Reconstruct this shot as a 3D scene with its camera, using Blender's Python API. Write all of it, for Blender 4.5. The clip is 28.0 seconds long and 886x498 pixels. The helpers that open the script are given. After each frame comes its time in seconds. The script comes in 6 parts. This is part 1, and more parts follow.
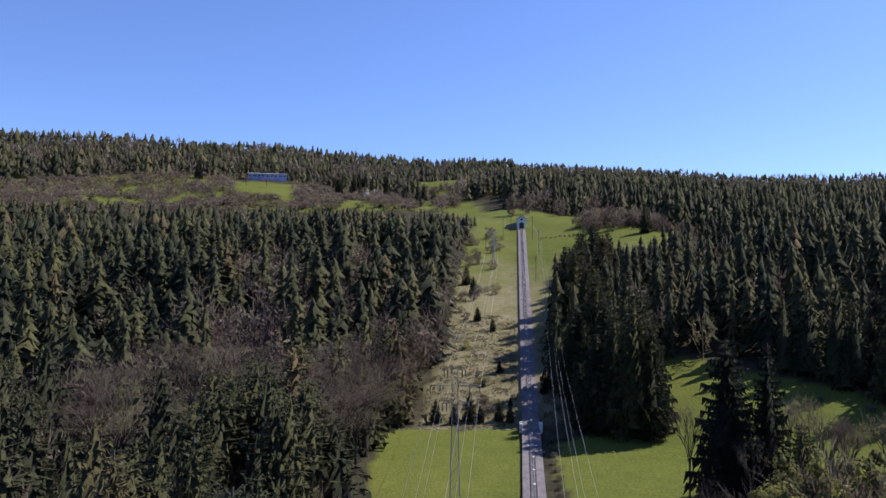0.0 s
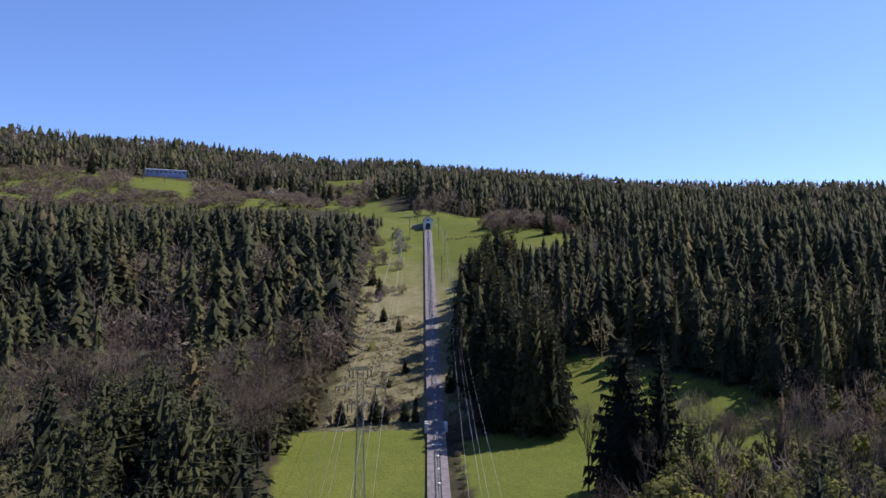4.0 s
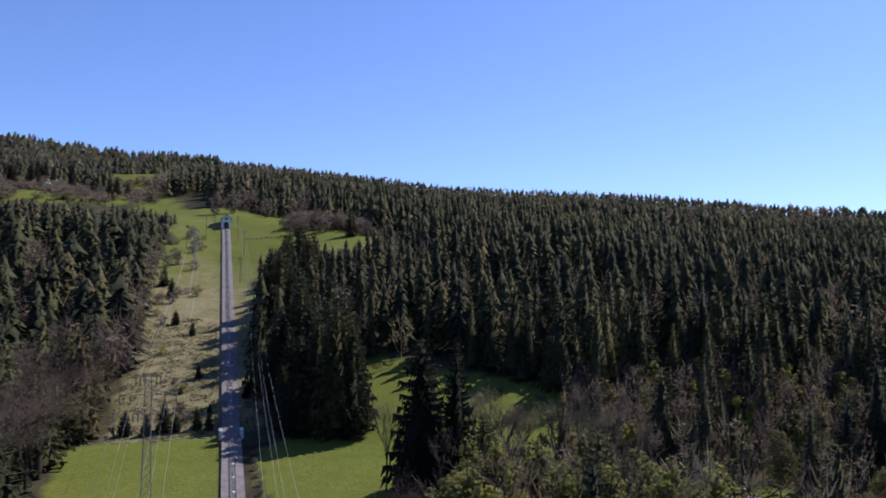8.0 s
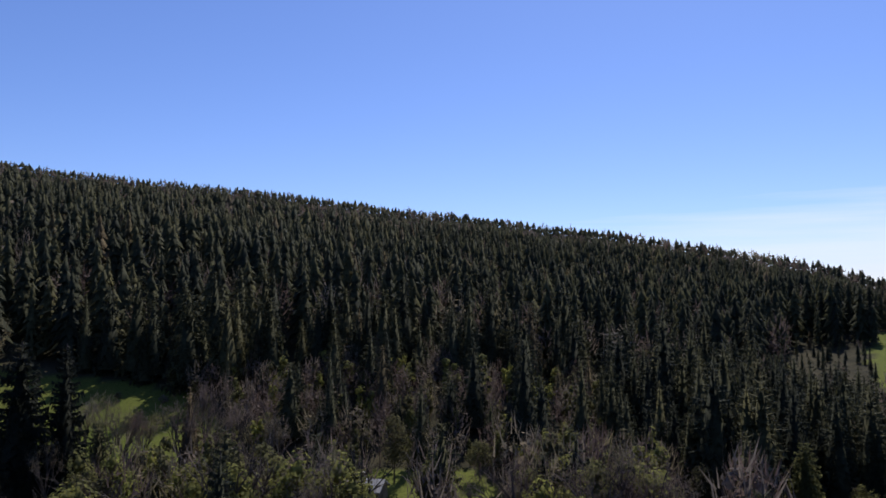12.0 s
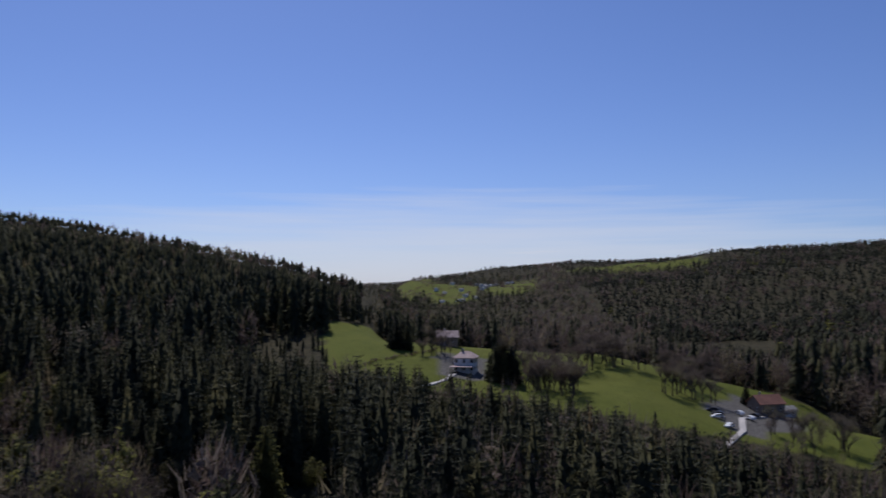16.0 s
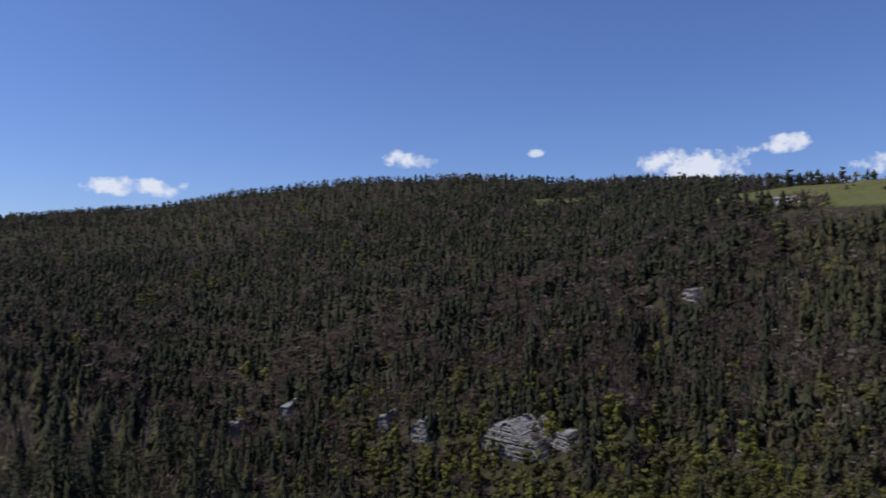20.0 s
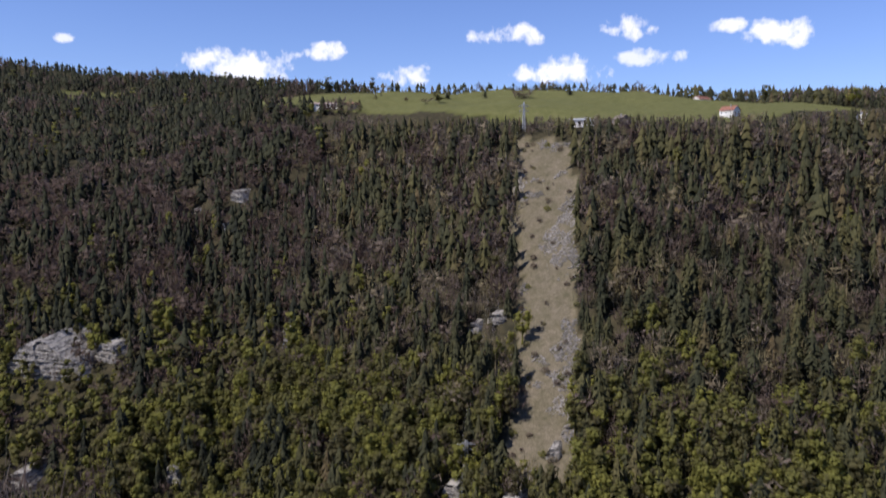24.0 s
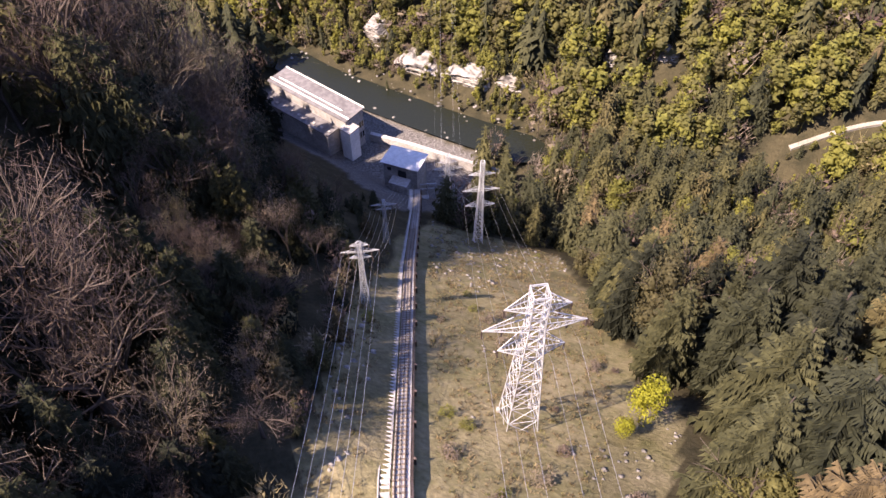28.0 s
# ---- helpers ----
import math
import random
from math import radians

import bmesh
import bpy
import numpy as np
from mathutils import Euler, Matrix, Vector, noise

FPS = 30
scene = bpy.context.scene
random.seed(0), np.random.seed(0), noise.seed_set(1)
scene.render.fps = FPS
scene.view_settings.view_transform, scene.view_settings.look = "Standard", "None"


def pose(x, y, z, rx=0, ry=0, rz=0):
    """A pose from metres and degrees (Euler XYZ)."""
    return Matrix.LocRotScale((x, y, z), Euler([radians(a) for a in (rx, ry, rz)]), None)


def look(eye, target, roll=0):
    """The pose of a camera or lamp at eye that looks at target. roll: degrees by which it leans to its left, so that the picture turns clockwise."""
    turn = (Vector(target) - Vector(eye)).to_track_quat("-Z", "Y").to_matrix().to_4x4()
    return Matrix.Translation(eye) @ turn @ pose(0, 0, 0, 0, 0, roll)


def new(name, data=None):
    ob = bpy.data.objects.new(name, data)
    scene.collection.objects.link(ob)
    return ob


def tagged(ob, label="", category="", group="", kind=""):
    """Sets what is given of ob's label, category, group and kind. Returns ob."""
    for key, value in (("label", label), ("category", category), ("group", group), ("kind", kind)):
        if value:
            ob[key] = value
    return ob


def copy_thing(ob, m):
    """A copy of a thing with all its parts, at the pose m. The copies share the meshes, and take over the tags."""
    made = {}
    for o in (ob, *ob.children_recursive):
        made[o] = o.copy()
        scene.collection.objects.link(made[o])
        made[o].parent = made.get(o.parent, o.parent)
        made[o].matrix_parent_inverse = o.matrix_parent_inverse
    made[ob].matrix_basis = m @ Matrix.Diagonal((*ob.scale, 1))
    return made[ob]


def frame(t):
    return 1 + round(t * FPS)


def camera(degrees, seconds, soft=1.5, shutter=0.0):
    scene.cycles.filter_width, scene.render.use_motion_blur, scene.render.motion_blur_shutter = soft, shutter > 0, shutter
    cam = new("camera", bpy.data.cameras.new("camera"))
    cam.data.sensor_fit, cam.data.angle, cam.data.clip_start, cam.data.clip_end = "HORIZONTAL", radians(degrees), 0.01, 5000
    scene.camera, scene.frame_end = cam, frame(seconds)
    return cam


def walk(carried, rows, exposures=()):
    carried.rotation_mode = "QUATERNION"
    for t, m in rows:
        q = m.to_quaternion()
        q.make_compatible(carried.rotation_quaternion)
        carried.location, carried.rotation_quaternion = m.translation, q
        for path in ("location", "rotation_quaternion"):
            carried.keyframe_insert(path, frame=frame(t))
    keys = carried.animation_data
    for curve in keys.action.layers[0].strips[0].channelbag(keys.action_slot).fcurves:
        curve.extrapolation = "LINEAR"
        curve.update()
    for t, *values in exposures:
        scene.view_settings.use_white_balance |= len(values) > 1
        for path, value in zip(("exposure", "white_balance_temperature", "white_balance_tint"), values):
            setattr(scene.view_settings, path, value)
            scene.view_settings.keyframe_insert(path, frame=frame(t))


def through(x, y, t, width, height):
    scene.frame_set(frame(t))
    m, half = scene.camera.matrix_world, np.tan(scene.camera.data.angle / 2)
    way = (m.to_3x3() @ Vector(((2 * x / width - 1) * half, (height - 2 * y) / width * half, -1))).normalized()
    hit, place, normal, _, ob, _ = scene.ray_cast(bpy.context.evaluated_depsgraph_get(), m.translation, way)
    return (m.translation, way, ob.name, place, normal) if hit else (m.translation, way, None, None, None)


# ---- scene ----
import functools

# ---- camera: a hovering drone that turns on the spot, then tilts down into the gorge ----
cam = camera(60.82, 28.0, 1.5, 0.3)
CAM_Z = 180.0          # the camera hovers this high over the river
TURNS = [  # seconds, bearing, tilt and roll in degrees
    (0.0, -5.6, 3.11, 0.06), (0.5, -5.27, 3.13, 0.04), (1.0, -4.47, 3.14, 0.01), (1.5, -3.34, 3.12, 0.04),
    (2.0, -2.24, 3.11, 0.01), (2.5, -1.25, 3.09, -0.01), (3.0, -0.33, 3.1, 0.02), (3.5, 0.59, 3.12, 0.02),
    (5.5, 4.25, 3.26, 0.06), (6.0, 5.17, 3.31, 0.06), (6.5, 6.32, 3.33, 0.09), (7.0, 8.6, 3.34, 0.06),
    (7.5, 12.06, 3.33, 0.12), (8.0, 16.44, 3.31, 0.16), (8.5, 20.83, 3.32, 0.17), (9.0, 24.98, 3.29, 0.1),
    (9.5, 28.71, 3.24, 0.05), (10.0, 31.99, 3.19, -0.03), (10.5, 35.1, 3.13, -0.07), (11.0, 38.1, 3.1, -0.08),
    (11.5, 41.06, 3.1, -0.01), (13.5, 52.91, 3.02, -0.06), (14.0, 56.88, 2.98, -0.13), (14.5, 61.68, 2.95, -0.13),
    (15.0, 67.47, 2.91, -0.14), (15.5, 74.33, 2.82, -0.05), (16.0, 82.23, 2.71, 0.09), (16.5, 90.44, 2.65, 0.16),
    (17.0, 98.72, 2.55, -0.03), (17.5, 106.96, 2.41, 0.04), (18.0, 115.49, 2.25, 0.11), (18.5, 124.4, 2.02, 0.02),
    (19.0, 132.79, 1.95, -0.13), (19.5, 141.4, 1.91, 0.16), (20.0, 149.64, 1.9, 0.08), (20.5, 157.79, 1.91, -0.03),
    (21.0, 166.67, 1.91, 0.05), (21.5, 175.51, 1.93, 0.1), (23.5, 182.71, 0.52, 0.01), (24.0, 182.88, -5.53, 0.02),
    (24.5, 183.01, -13.44, 0.03), (25.0, 183.12, -21.35, 0.05), (25.5, 183.19, -29.22, -0.08), (26.0, 183.25, -37.13, -0.19),
    (26.5, 183.35, -44.62, -0.4), (27.0, 183.86, -49.72, -0.15), (27.5, 184.52, -50.6, 0.31), (28.0, 184.95, -50.69, 0.56),
]

walk(cam, [(t, pose(0, 0, CAM_Z, 90 + tilt, 0, -turn) @ pose(0, 0, 0, 0, 0, roll)) for t, turn, tilt, roll in TURNS],
     [(0, 0.5, 6250, 11), (8, 0.35, 6250, 11), (11, 0.0, 6200, 12), (14, -0.35, 6150, 13), (17, -0.7, 6150, 13), (20, -0.35, 6150, 12), (21.5, -0.1, 6200, 12), (24, 0.15, 6450, 15), (25, 0.92, 6800, 20), (26.5, 1.5, 7600, 26), (28, 1.82, 7750, 28)])

# ---- sky and sun ----
SUN_AZ, SUN_EL = 64.0, 51.0
world = bpy.data.worlds.new("sky")
scene.world = world
world.use_nodes = True
wn, wl = world.node_tree.nodes, world.node_tree.links
sky = wn.new("ShaderNodeTexSky")
sky.sky_type, sky.sun_disc = "NISHITA", False
sky.sun_elevation, sky.sun_rotation = radians(SUN_EL), radians(SUN_AZ)
sky.altitude, sky.air_density, sky.dust_density, sky.ozone_density = 900, 1.0, 0.6, 2.0
wn["Background"].inputs["Strength"].default_value = 0.1
# cumulus low over the far ridge and thin streaks up the valley: bearing, elevation, half width, half height (degrees), strength
CLOUDS = [(168.1, 7.8, 4.0, 1.5, 1.0), (174.2, 9.0, 2.2, 0.8, 1.0), (180, 7.4, 2.3, 1.1, 1.0), (187.9, 10.3, 3.2, 1.0, 1.0), (191.5, 7.7, 3.7, 1.1, 1.0),
          (196.3, 10.6, 2.2, 1.0, 1.0), (203.2, 10.3, 1.5, 0.6, 1.0), (206.4, 9.7, 2.6, 1.2, 1.0), (197.8, 8.5, 2.8, 0.7, 0.8), (127.2, 6.1, 4.0, 0.8, 1.0),
          (147.1, 8.6, 2.2, 1.0, 1.0), (156.7, 9.1, 0.7, 0.35, 0.8), (84, 1.2, 34, 5.6, 0.62), (88, 2.4, 7, 0.4, 0.95), (104, 2.9, 6, 0.5, 0.9)]


def wmath(op, a, b=0.0, c=0.0):
    x = wn.new("ShaderNodeMath")
    x.operation = op
    for i, v in enumerate((a, b, c)):
        if isinstance(v, bpy.types.NodeSocket):
            wl.new(v, x.inputs[i])
        else:
            x.inputs[i].default_value = v
    return x.outputs[0]


def wdot(a, v):
    x = wn.new("ShaderNodeVectorMath")
    x.operation = "DOT_PRODUCT"
    wl.new(a, x.inputs[0])
    x.inputs[1].default_value = v
    return x.outputs["Value"]


way = wn.new("ShaderNodeTexCoord").outputs["Generated"]
puff, streak = wn.new("ShaderNodeTexNoise"), wn.new("ShaderNodeTexNoise")
puff.inputs["Scale"].default_value, puff.inputs["Detail"].default_value, puff.inputs["Roughness"].default_value = 34, 8, 0.62
wl.new(way, puff.inputs["Vector"])
stretch = wn.new("ShaderNodeMapping")
stretch.inputs["Scale"].default_value = (3, 3, 60)
wl.new(way, stretch.inputs["Vector"])
wl.new(stretch.outputs[0], streak.inputs["Vector"])
streak.inputs["Scale"].default_value, streak.inputs["Detail"].default_value = 1.4, 6
cover = None
for az_, el_, w_, h_, k_ in CLOUDS:
    a_, e_ = radians(az_), radians(el_)
    rt, up = Vector((math.cos(a_), -math.sin(a_), 0)), Vector((-math.sin(a_) * math.sin(e_), -math.cos(a_) * math.sin(e_), math.cos(e_)))
    fw = Vector((math.sin(a_) * math.cos(e_), math.cos(a_) * math.cos(e_), math.sin(e_)))
    u_ = wmath("DIVIDE", wdot(way, rt), math.sin(radians(w_)))
    v_ = wmath("DIVIDE", wdot(way, up), math.sin(radians(h_)))
    d_ = wmath("MULTIPLY_ADD", u_, u_, wmath("MULTIPLY", v_, v_))
    n_ = streak.outputs[0] if w_ > 5 else puff.outputs[0]
    f_ = wmath("SUBTRACT", wmath("MULTIPLY_ADD", n_, *((1.6, 0.45) if w_ > 20 else (4.4, -1.5))), d_)
    f_ = wmath("MULTIPLY", wmath("SMOOTH_MIN", wmath("MAXIMUM", wmath("MULTIPLY", f_, 1.4 if w_ < 5 else 0.8), 0.0), 1.0, 0.3), wmath("GREATER_THAN", wdot(way, fw), 0.3))
    f_ = wmath("MULTIPLY", f_, k_)
    cover = f_ if cover is None else wmath("MAXIMUM", cover, f_)
cover = wmath("MINIMUM", wmath("MAXIMUM", cover, 0.0), 0.95)
tone = wn.new("ShaderNodeMix")
tone.data_type, tone.blend_type = "RGBA", "MULTIPLY"
tone.inputs[0].default_value = 1.0
wl.new(sky.outputs[0], tone.inputs[6])
tone.inputs[7].default_value = (0.86, 0.97, 1.36, 1)
veil = wn.new("ShaderNodeMix")
veil.data_type = "RGBA"
wl.new(cover, veil.inputs[0])
wl.new(tone.outputs[2], veil.inputs[6])
veil.inputs[7].default_value = (9.5, 9.8, 10.6, 1)
wl.new(veil.outputs[2], wn["Background"].inputs["Color"])
sun = new("sun", bpy.data.lights.new("sun", "SUN"))
sun.data.energy, sun.data.angle, sun.data.color = 5.0, radians(0.55), (1.0, 0.95, 0.87)
sun.matrix_world = look((0, 0, 0), [-v for v in (math.sin(radians(SUN_AZ)) * math.cos(radians(SUN_EL)), math.cos(radians(SUN_AZ)) * math.cos(radians(SUN_EL)), math.sin(radians(SUN_EL)))])


# ---- materials ----
def mat(name, rough=0.8, metal=0.0):
    m = bpy.data.materials.new(name)
    m.use_nodes = True
    n, l = m.node_tree.nodes, m.node_tree.links
    b = n["Principled BSDF"]
    b.inputs["Roughness"].default_value, b.inputs["Metallic"].default_value = rough, metal
    b.inputs["Specular IOR Level"].default_value = 0.3
    return m, n, l, b


def ramp(n, stops):
    r = n.new("ShaderNodeValToRGB")
    e = r.color_ramp.elements
    while len(e) < len(stops):
        e.new(0.5)
    for k, (p, c) in enumerate(stops):
        e[k].position, e[k].color = p, (*c, 1)
    return r


def noise_node(n, l, scale, detail=6.0, rough=0.6, coord="Object"):
    t = n.new("ShaderNodeTexCoord")
    x = n.new("ShaderNodeTexNoise")
    x.inputs["Scale"].default_value, x.inputs["Detail"].default_value, x.inputs["Roughness"].default_value = scale, detail, rough
    l.new(t.outputs[coord], x.inputs["Vector"])
    return x


def mixed(n, l, a, b, fac, mode="MIX"):
    """A colour mix; a, b and fac are sockets or values."""
    x = n.new("ShaderNodeMix")
    x.data_type, x.blend_type = "RGBA", mode
    for s, v in ((x.inputs[0], fac), (x.inputs[6], a), (x.inputs[7], b)):
        if isinstance(v, bpy.types.NodeSocket):
            l.new(v, s)
        else:
            s.default_value = v if isinstance(v, float) else (*v, 1)
    return x.outputs[2]


def bumped(n, l, b, height_socket, strength=0.4, dist=0.05):
    x = n.new("ShaderNodeBump")
    x.inputs["Strength"].default_value, x.inputs["Distance"].default_value = strength, dist
    l.new(height_socket, x.inputs["Height"])
    l.new(x.outputs[0], b.inputs["Normal"])


def surface(name, dark, light, scale=1.0, rough=0.8, metal=0.0, bump=0.3, dist=0.03, stain=0.35):
    """Grain at one scale, stains at a larger one, fine relief."""
    m, n, l, b = mat(name, rough, metal)
    fine, broad = noise_node(n, l, scale), noise_node(n, l, scale * 0.09, 3)
    r = ramp(n, [(0.3, dark), (0.7, light)])
    l.new(fine.outputs[0], r.inputs[0])
    r2 = ramp(n, [(0.35, tuple(1 - stain for _ in range(3))), (0.65, (1, 1, 1))])
    l.new(broad.outputs[0], r2.inputs[0])
    l.new(mixed(n, l, r.outputs[0], r2.outputs[0], 1.0, "MULTIPLY"), b.inputs["Base Color"])
    if bump:
        bumped(n, l, b, fine.outputs[0], bump, dist)
    return m


def foliage(name, stops, grain=1.2, rough=0.75, through=0.0, loose=1.0):
    """Leaf or needle colour that varies from plant to plant and within one."""
    m, n, l, b = mat(name, rough)
    at, ob = n.new("ShaderNodeAttribute"), n.new("ShaderNodeObjectInfo")
    at.attribute_name = "tint"
    lone, s = n.new("ShaderNodeMath"), n.new("ShaderNodeMath")
    lone.operation, s.operation = "LESS_THAN", "MULTIPLY_ADD"
    lone.inputs[1].default_value = 0.0005
    l.new(at.outputs["Fac"], lone.inputs[0])
    l.new(ob.outputs["Random"], s.inputs[0])
    l.new(lone.outputs[0], s.inputs[1])
    l.new(at.outputs["Fac"], s.inputs[2])
    r = ramp(n, stops)
    l.new(s.outputs[0], r.inputs[0])
    geo, f = n.new("ShaderNodeNewGeometry"), noise_node(n, l, grain, 5, 0.7)
    l.new(geo.outputs["Position"], f.inputs["Vector"])
    r2 = ramp(n, [(0.32, (0.58, 0.59, 0.6)), (0.68, (1.28, 1.25, 1.2))])
    l.new(f.outputs[0], r2.inputs[0])
    r3 = ramp(n, [(0.0, (1 - 0.45 * loose, 1 - 0.43 * loose, 1 - 0.4 * loose)), (1.0, (1 + 0.35 * loose, 1 + 0.3 * loose, 1 + 0.2 * loose))])
    l.new(geo.outputs["Random Per Island"], r3.inputs[0])
    col = mixed(n, l, r.outputs[0], r2.outputs[0], 1.0, "MULTIPLY")
    col = mixed(n, l, col, r3.outputs[0], 1.0, "MULTIPLY")
    l.new(col, b.inputs["Base Color"])
    b.inputs["Specular IOR Level"].default_value = 0.06
    if through:
        tr, mx = n.new("ShaderNodeBsdfTranslucent"), n.new("ShaderNodeMixShader")
        l.new(col, tr.inputs["Color"])
        mx.inputs[0].default_value = through
        l.new(b.outputs[0], mx.inputs[1])
        l.new(tr.outputs[0], mx.inputs[2])
        l.new(mx.outputs[0], n["Material Output"].inputs["Surface"])
    return m


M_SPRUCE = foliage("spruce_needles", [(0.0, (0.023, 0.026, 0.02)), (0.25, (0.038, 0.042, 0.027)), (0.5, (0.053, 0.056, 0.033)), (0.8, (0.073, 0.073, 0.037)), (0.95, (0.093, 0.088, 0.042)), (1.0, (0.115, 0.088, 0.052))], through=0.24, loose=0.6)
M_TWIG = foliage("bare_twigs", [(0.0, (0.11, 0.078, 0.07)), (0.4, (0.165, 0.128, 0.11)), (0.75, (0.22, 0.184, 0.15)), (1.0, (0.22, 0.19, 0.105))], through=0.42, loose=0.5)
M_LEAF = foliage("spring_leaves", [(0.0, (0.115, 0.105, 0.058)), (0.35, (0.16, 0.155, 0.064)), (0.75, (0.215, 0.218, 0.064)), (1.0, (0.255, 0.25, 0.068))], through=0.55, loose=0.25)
M_BRIGHT = foliage("bright_young_leaves", [(0.0, (0.24, 0.25, 0.035)), (1.0, (0.32, 0.32, 0.045))], through=0.45, loose=0.3)
M_BARK = surface("bark", (0.05, 0.038, 0.03), (0.14, 0.11, 0.09), 3.0)
M_STEEL = surface("galvanised_steel", (0.42, 0.43, 0.44), (0.6, 0.61, 0.62), 2.0, 0.55, 0.3, 0.0)
M_OLDSTEEL = surface("weathered_steel", (0.12, 0.12, 0.12), (0.22, 0.22, 0.22), 2.0, 0.6, 0.3, 0.0)
M_RAIL = surface("rusty_rail", (0.09, 0.06, 0.05), (0.2, 0.15, 0.13), 6.0, 0.5, 0.6, 0.1)
M_BALLAST = surface("ballast_gravel", (0.12, 0.1, 0.105), (0.25, 0.215, 0.225), 5.0, 0.9, 0, 0.8, 0.08)
M_CONC = surface("weathered_concrete", (0.26, 0.245, 0.23), (0.44, 0.42, 0.4), 1.2, 0.85)
M_WHITE = surface("white_render", (0.62, 0.6, 0.57), (0.8, 0.79, 0.76), 1.0, 0.85, 0, 0.15, 0.01, 0.2)
M_ROCK = surface("pale_limestone", (0.13, 0.12, 0.105), (0.36, 0.335, 0.31), 0.5, 0.9, 0, 1.0, 0.5, 0.5)


def strata(name):
    """Bedded limestone: thin level bands of grey and cream with dark cracks."""
    m, n, l, b = mat(name, 0.92)
    tc, mp = n.new("ShaderNodeTexCoord"), n.new("ShaderNodeMapping")
    mp.inputs["Scale"].default_value = (0.12, 0.12, 1.5)
    l.new(tc.outputs["Object"], mp.inputs["Vector"])
    band, crack = n.new("ShaderNodeTexNoise"), noise_node(n, l, 0.7, 8, 0.7)
    band.inputs["Scale"].default_value, band.inputs["Detail"].default_value = 1.3, 6
    l.new(mp.outputs[0], band.inputs["Vector"])
    r1 = ramp(n, [(0.36, (0.05, 0.046, 0.042)), (0.47, (0.24, 0.225, 0.205)), (0.7, (0.4, 0.375, 0.34))])
    l.new(band.outputs[0], r1.inputs[0])
    r2 = ramp(n, [(0.36, (0.35, 0.35, 0.35)), (0.52, (1, 1, 1))])
    l.new(crack.outputs[0], r2.inputs[0])
    l.new(mixed(n, l, r1.outputs[0], r2.outputs[0], 1.0, "MULTIPLY"), b.inputs["Base Color"])
    bumped(n, l, b, band.outputs[0], 1.0, 0.8)
    return m


M_STRATA = strata("bedded_limestone")
M_ROOFM = surface("flat_roof_felt", (0.10, 0.095, 0.1), (0.2, 0.19, 0.19), 0.7, 0.9)
M_DARK = surface("dark_opening", (0.012, 0.013, 0.015), (0.03, 0.03, 0.034), 1.0, 0.25, 0, 0)
M_RED = surface("clay_tiles", (0.2, 0.085, 0.06), (0.36, 0.17, 0.12), 2.0)
M_WOOD = surface("grey_wood", (0.14, 0.11, 0.09), (0.3, 0.25, 0.21), 3.0)
M_WIRE = surface("aluminium_wire", (0.4, 0.4, 0.4), (0.6, 0.6, 0.6), 1.0, 0.4, 0.7, 0)
M_BLUE = surface("blue_metal_roof", (0.34, 0.37, 0.48), (0.46, 0.49, 0.6), 0.8, 0.5)

# ---- the lie of the land ----
# the river's course in plan; q below is the distance from it, positive on the camera's side
RX = np.arange(-1600, 4200, 4.0)
RY = np.interp(RX, [-1600, -300, -120, -40, 0, 43, 120, 200, 300, 420, 700, 1500, 4200], [-150, -120, -160, -195, -221, -249, -300, -335, -345, -325, -250, -110, 0])
RY = np.convolve(np.pad(RY, 9, mode="edge"), np.ones(19) / 19, "valid")
RC = np.cos(np.arctan(np.gradient(RY, 4.0)))
NQ = np.array([-3000, -900, -330, -26, -9, 9, 42, 114, 163, 312, 354, 589, 800, 3000.])
NZ = np.array([500, 150, 30, -170, -179.5, -179.5, -175.5, -108, -70, -40.5, -36, 39, 100, 300.])
# skyline by bearing: bearing, distance where the slope gives way to the ridge, ridge distance, its elevation angle
SKY = np.array([
    (-180, 600, 1000, 6.1), (-163, 600, 1000, 5.75), (-155, 600, 1000, 5), (-120, 400, 1000, 3), (-80, 300, 1000, 6.5), (-50, 330, 1100, 9.4),
    (-36, 380, 1150, 9.58), (-28, 398, 1172, 9.84), (-20, 416, 1194, 9.9), (-14, 444, 1220, 9.51), (-8, 480, 1250, 9.08), (-3, 505, 1281, 9.01),
    (4.5, 475, 1300, 8.7), (12.9, 394, 1286, 7.89), (16.4, 362, 1268, 7.44), (20.4, 329, 1248, 7.18), (25.8, 321, 1221, 6.91), (31, 314, 1195, 6.55),
    (37.5, 304, 1162, 5.83), (42, 297, 1133, 5.22), (46.5, 289, 1096, 4.85), (51.6, 281, 1053, 4.02), (57.5, 275, 1000, 3.33), (62.5, 270, 955, 2.45),
    (68.3, 270, 891, 1.3), (71.6, 270, 854, 0.51), (75.1, 301, 819, -0.64), (77, 320, 800, -1.05), (80, 335, 3800, 0.24), (86.7, 336, 3900, 1.1),
    (90.9, 339, 3900, 1.46), (98.5, 340, 3640, 1.62), (102, 340, 3500, 2.09), (105.8, 350, 3262, 2.48), (116.4, 392, 2760, 3.02), (120, 410, 2625, 3.78),
    (125.3, 431, 2412, 4.35), (129, 446, 2260, 4.68), (134, 476, 2060, 5.75), (143, 521, 1811, 6.9), (151.5, 558, 1659, 7.27), (158.8, 570, 1493, 6.87),
    (163, 577, 1396, 6.84), (171.6, 595, 1130, 6.17), (174.5, 600, 1050, 6.15), (180, 600, 1000, 6.1)])


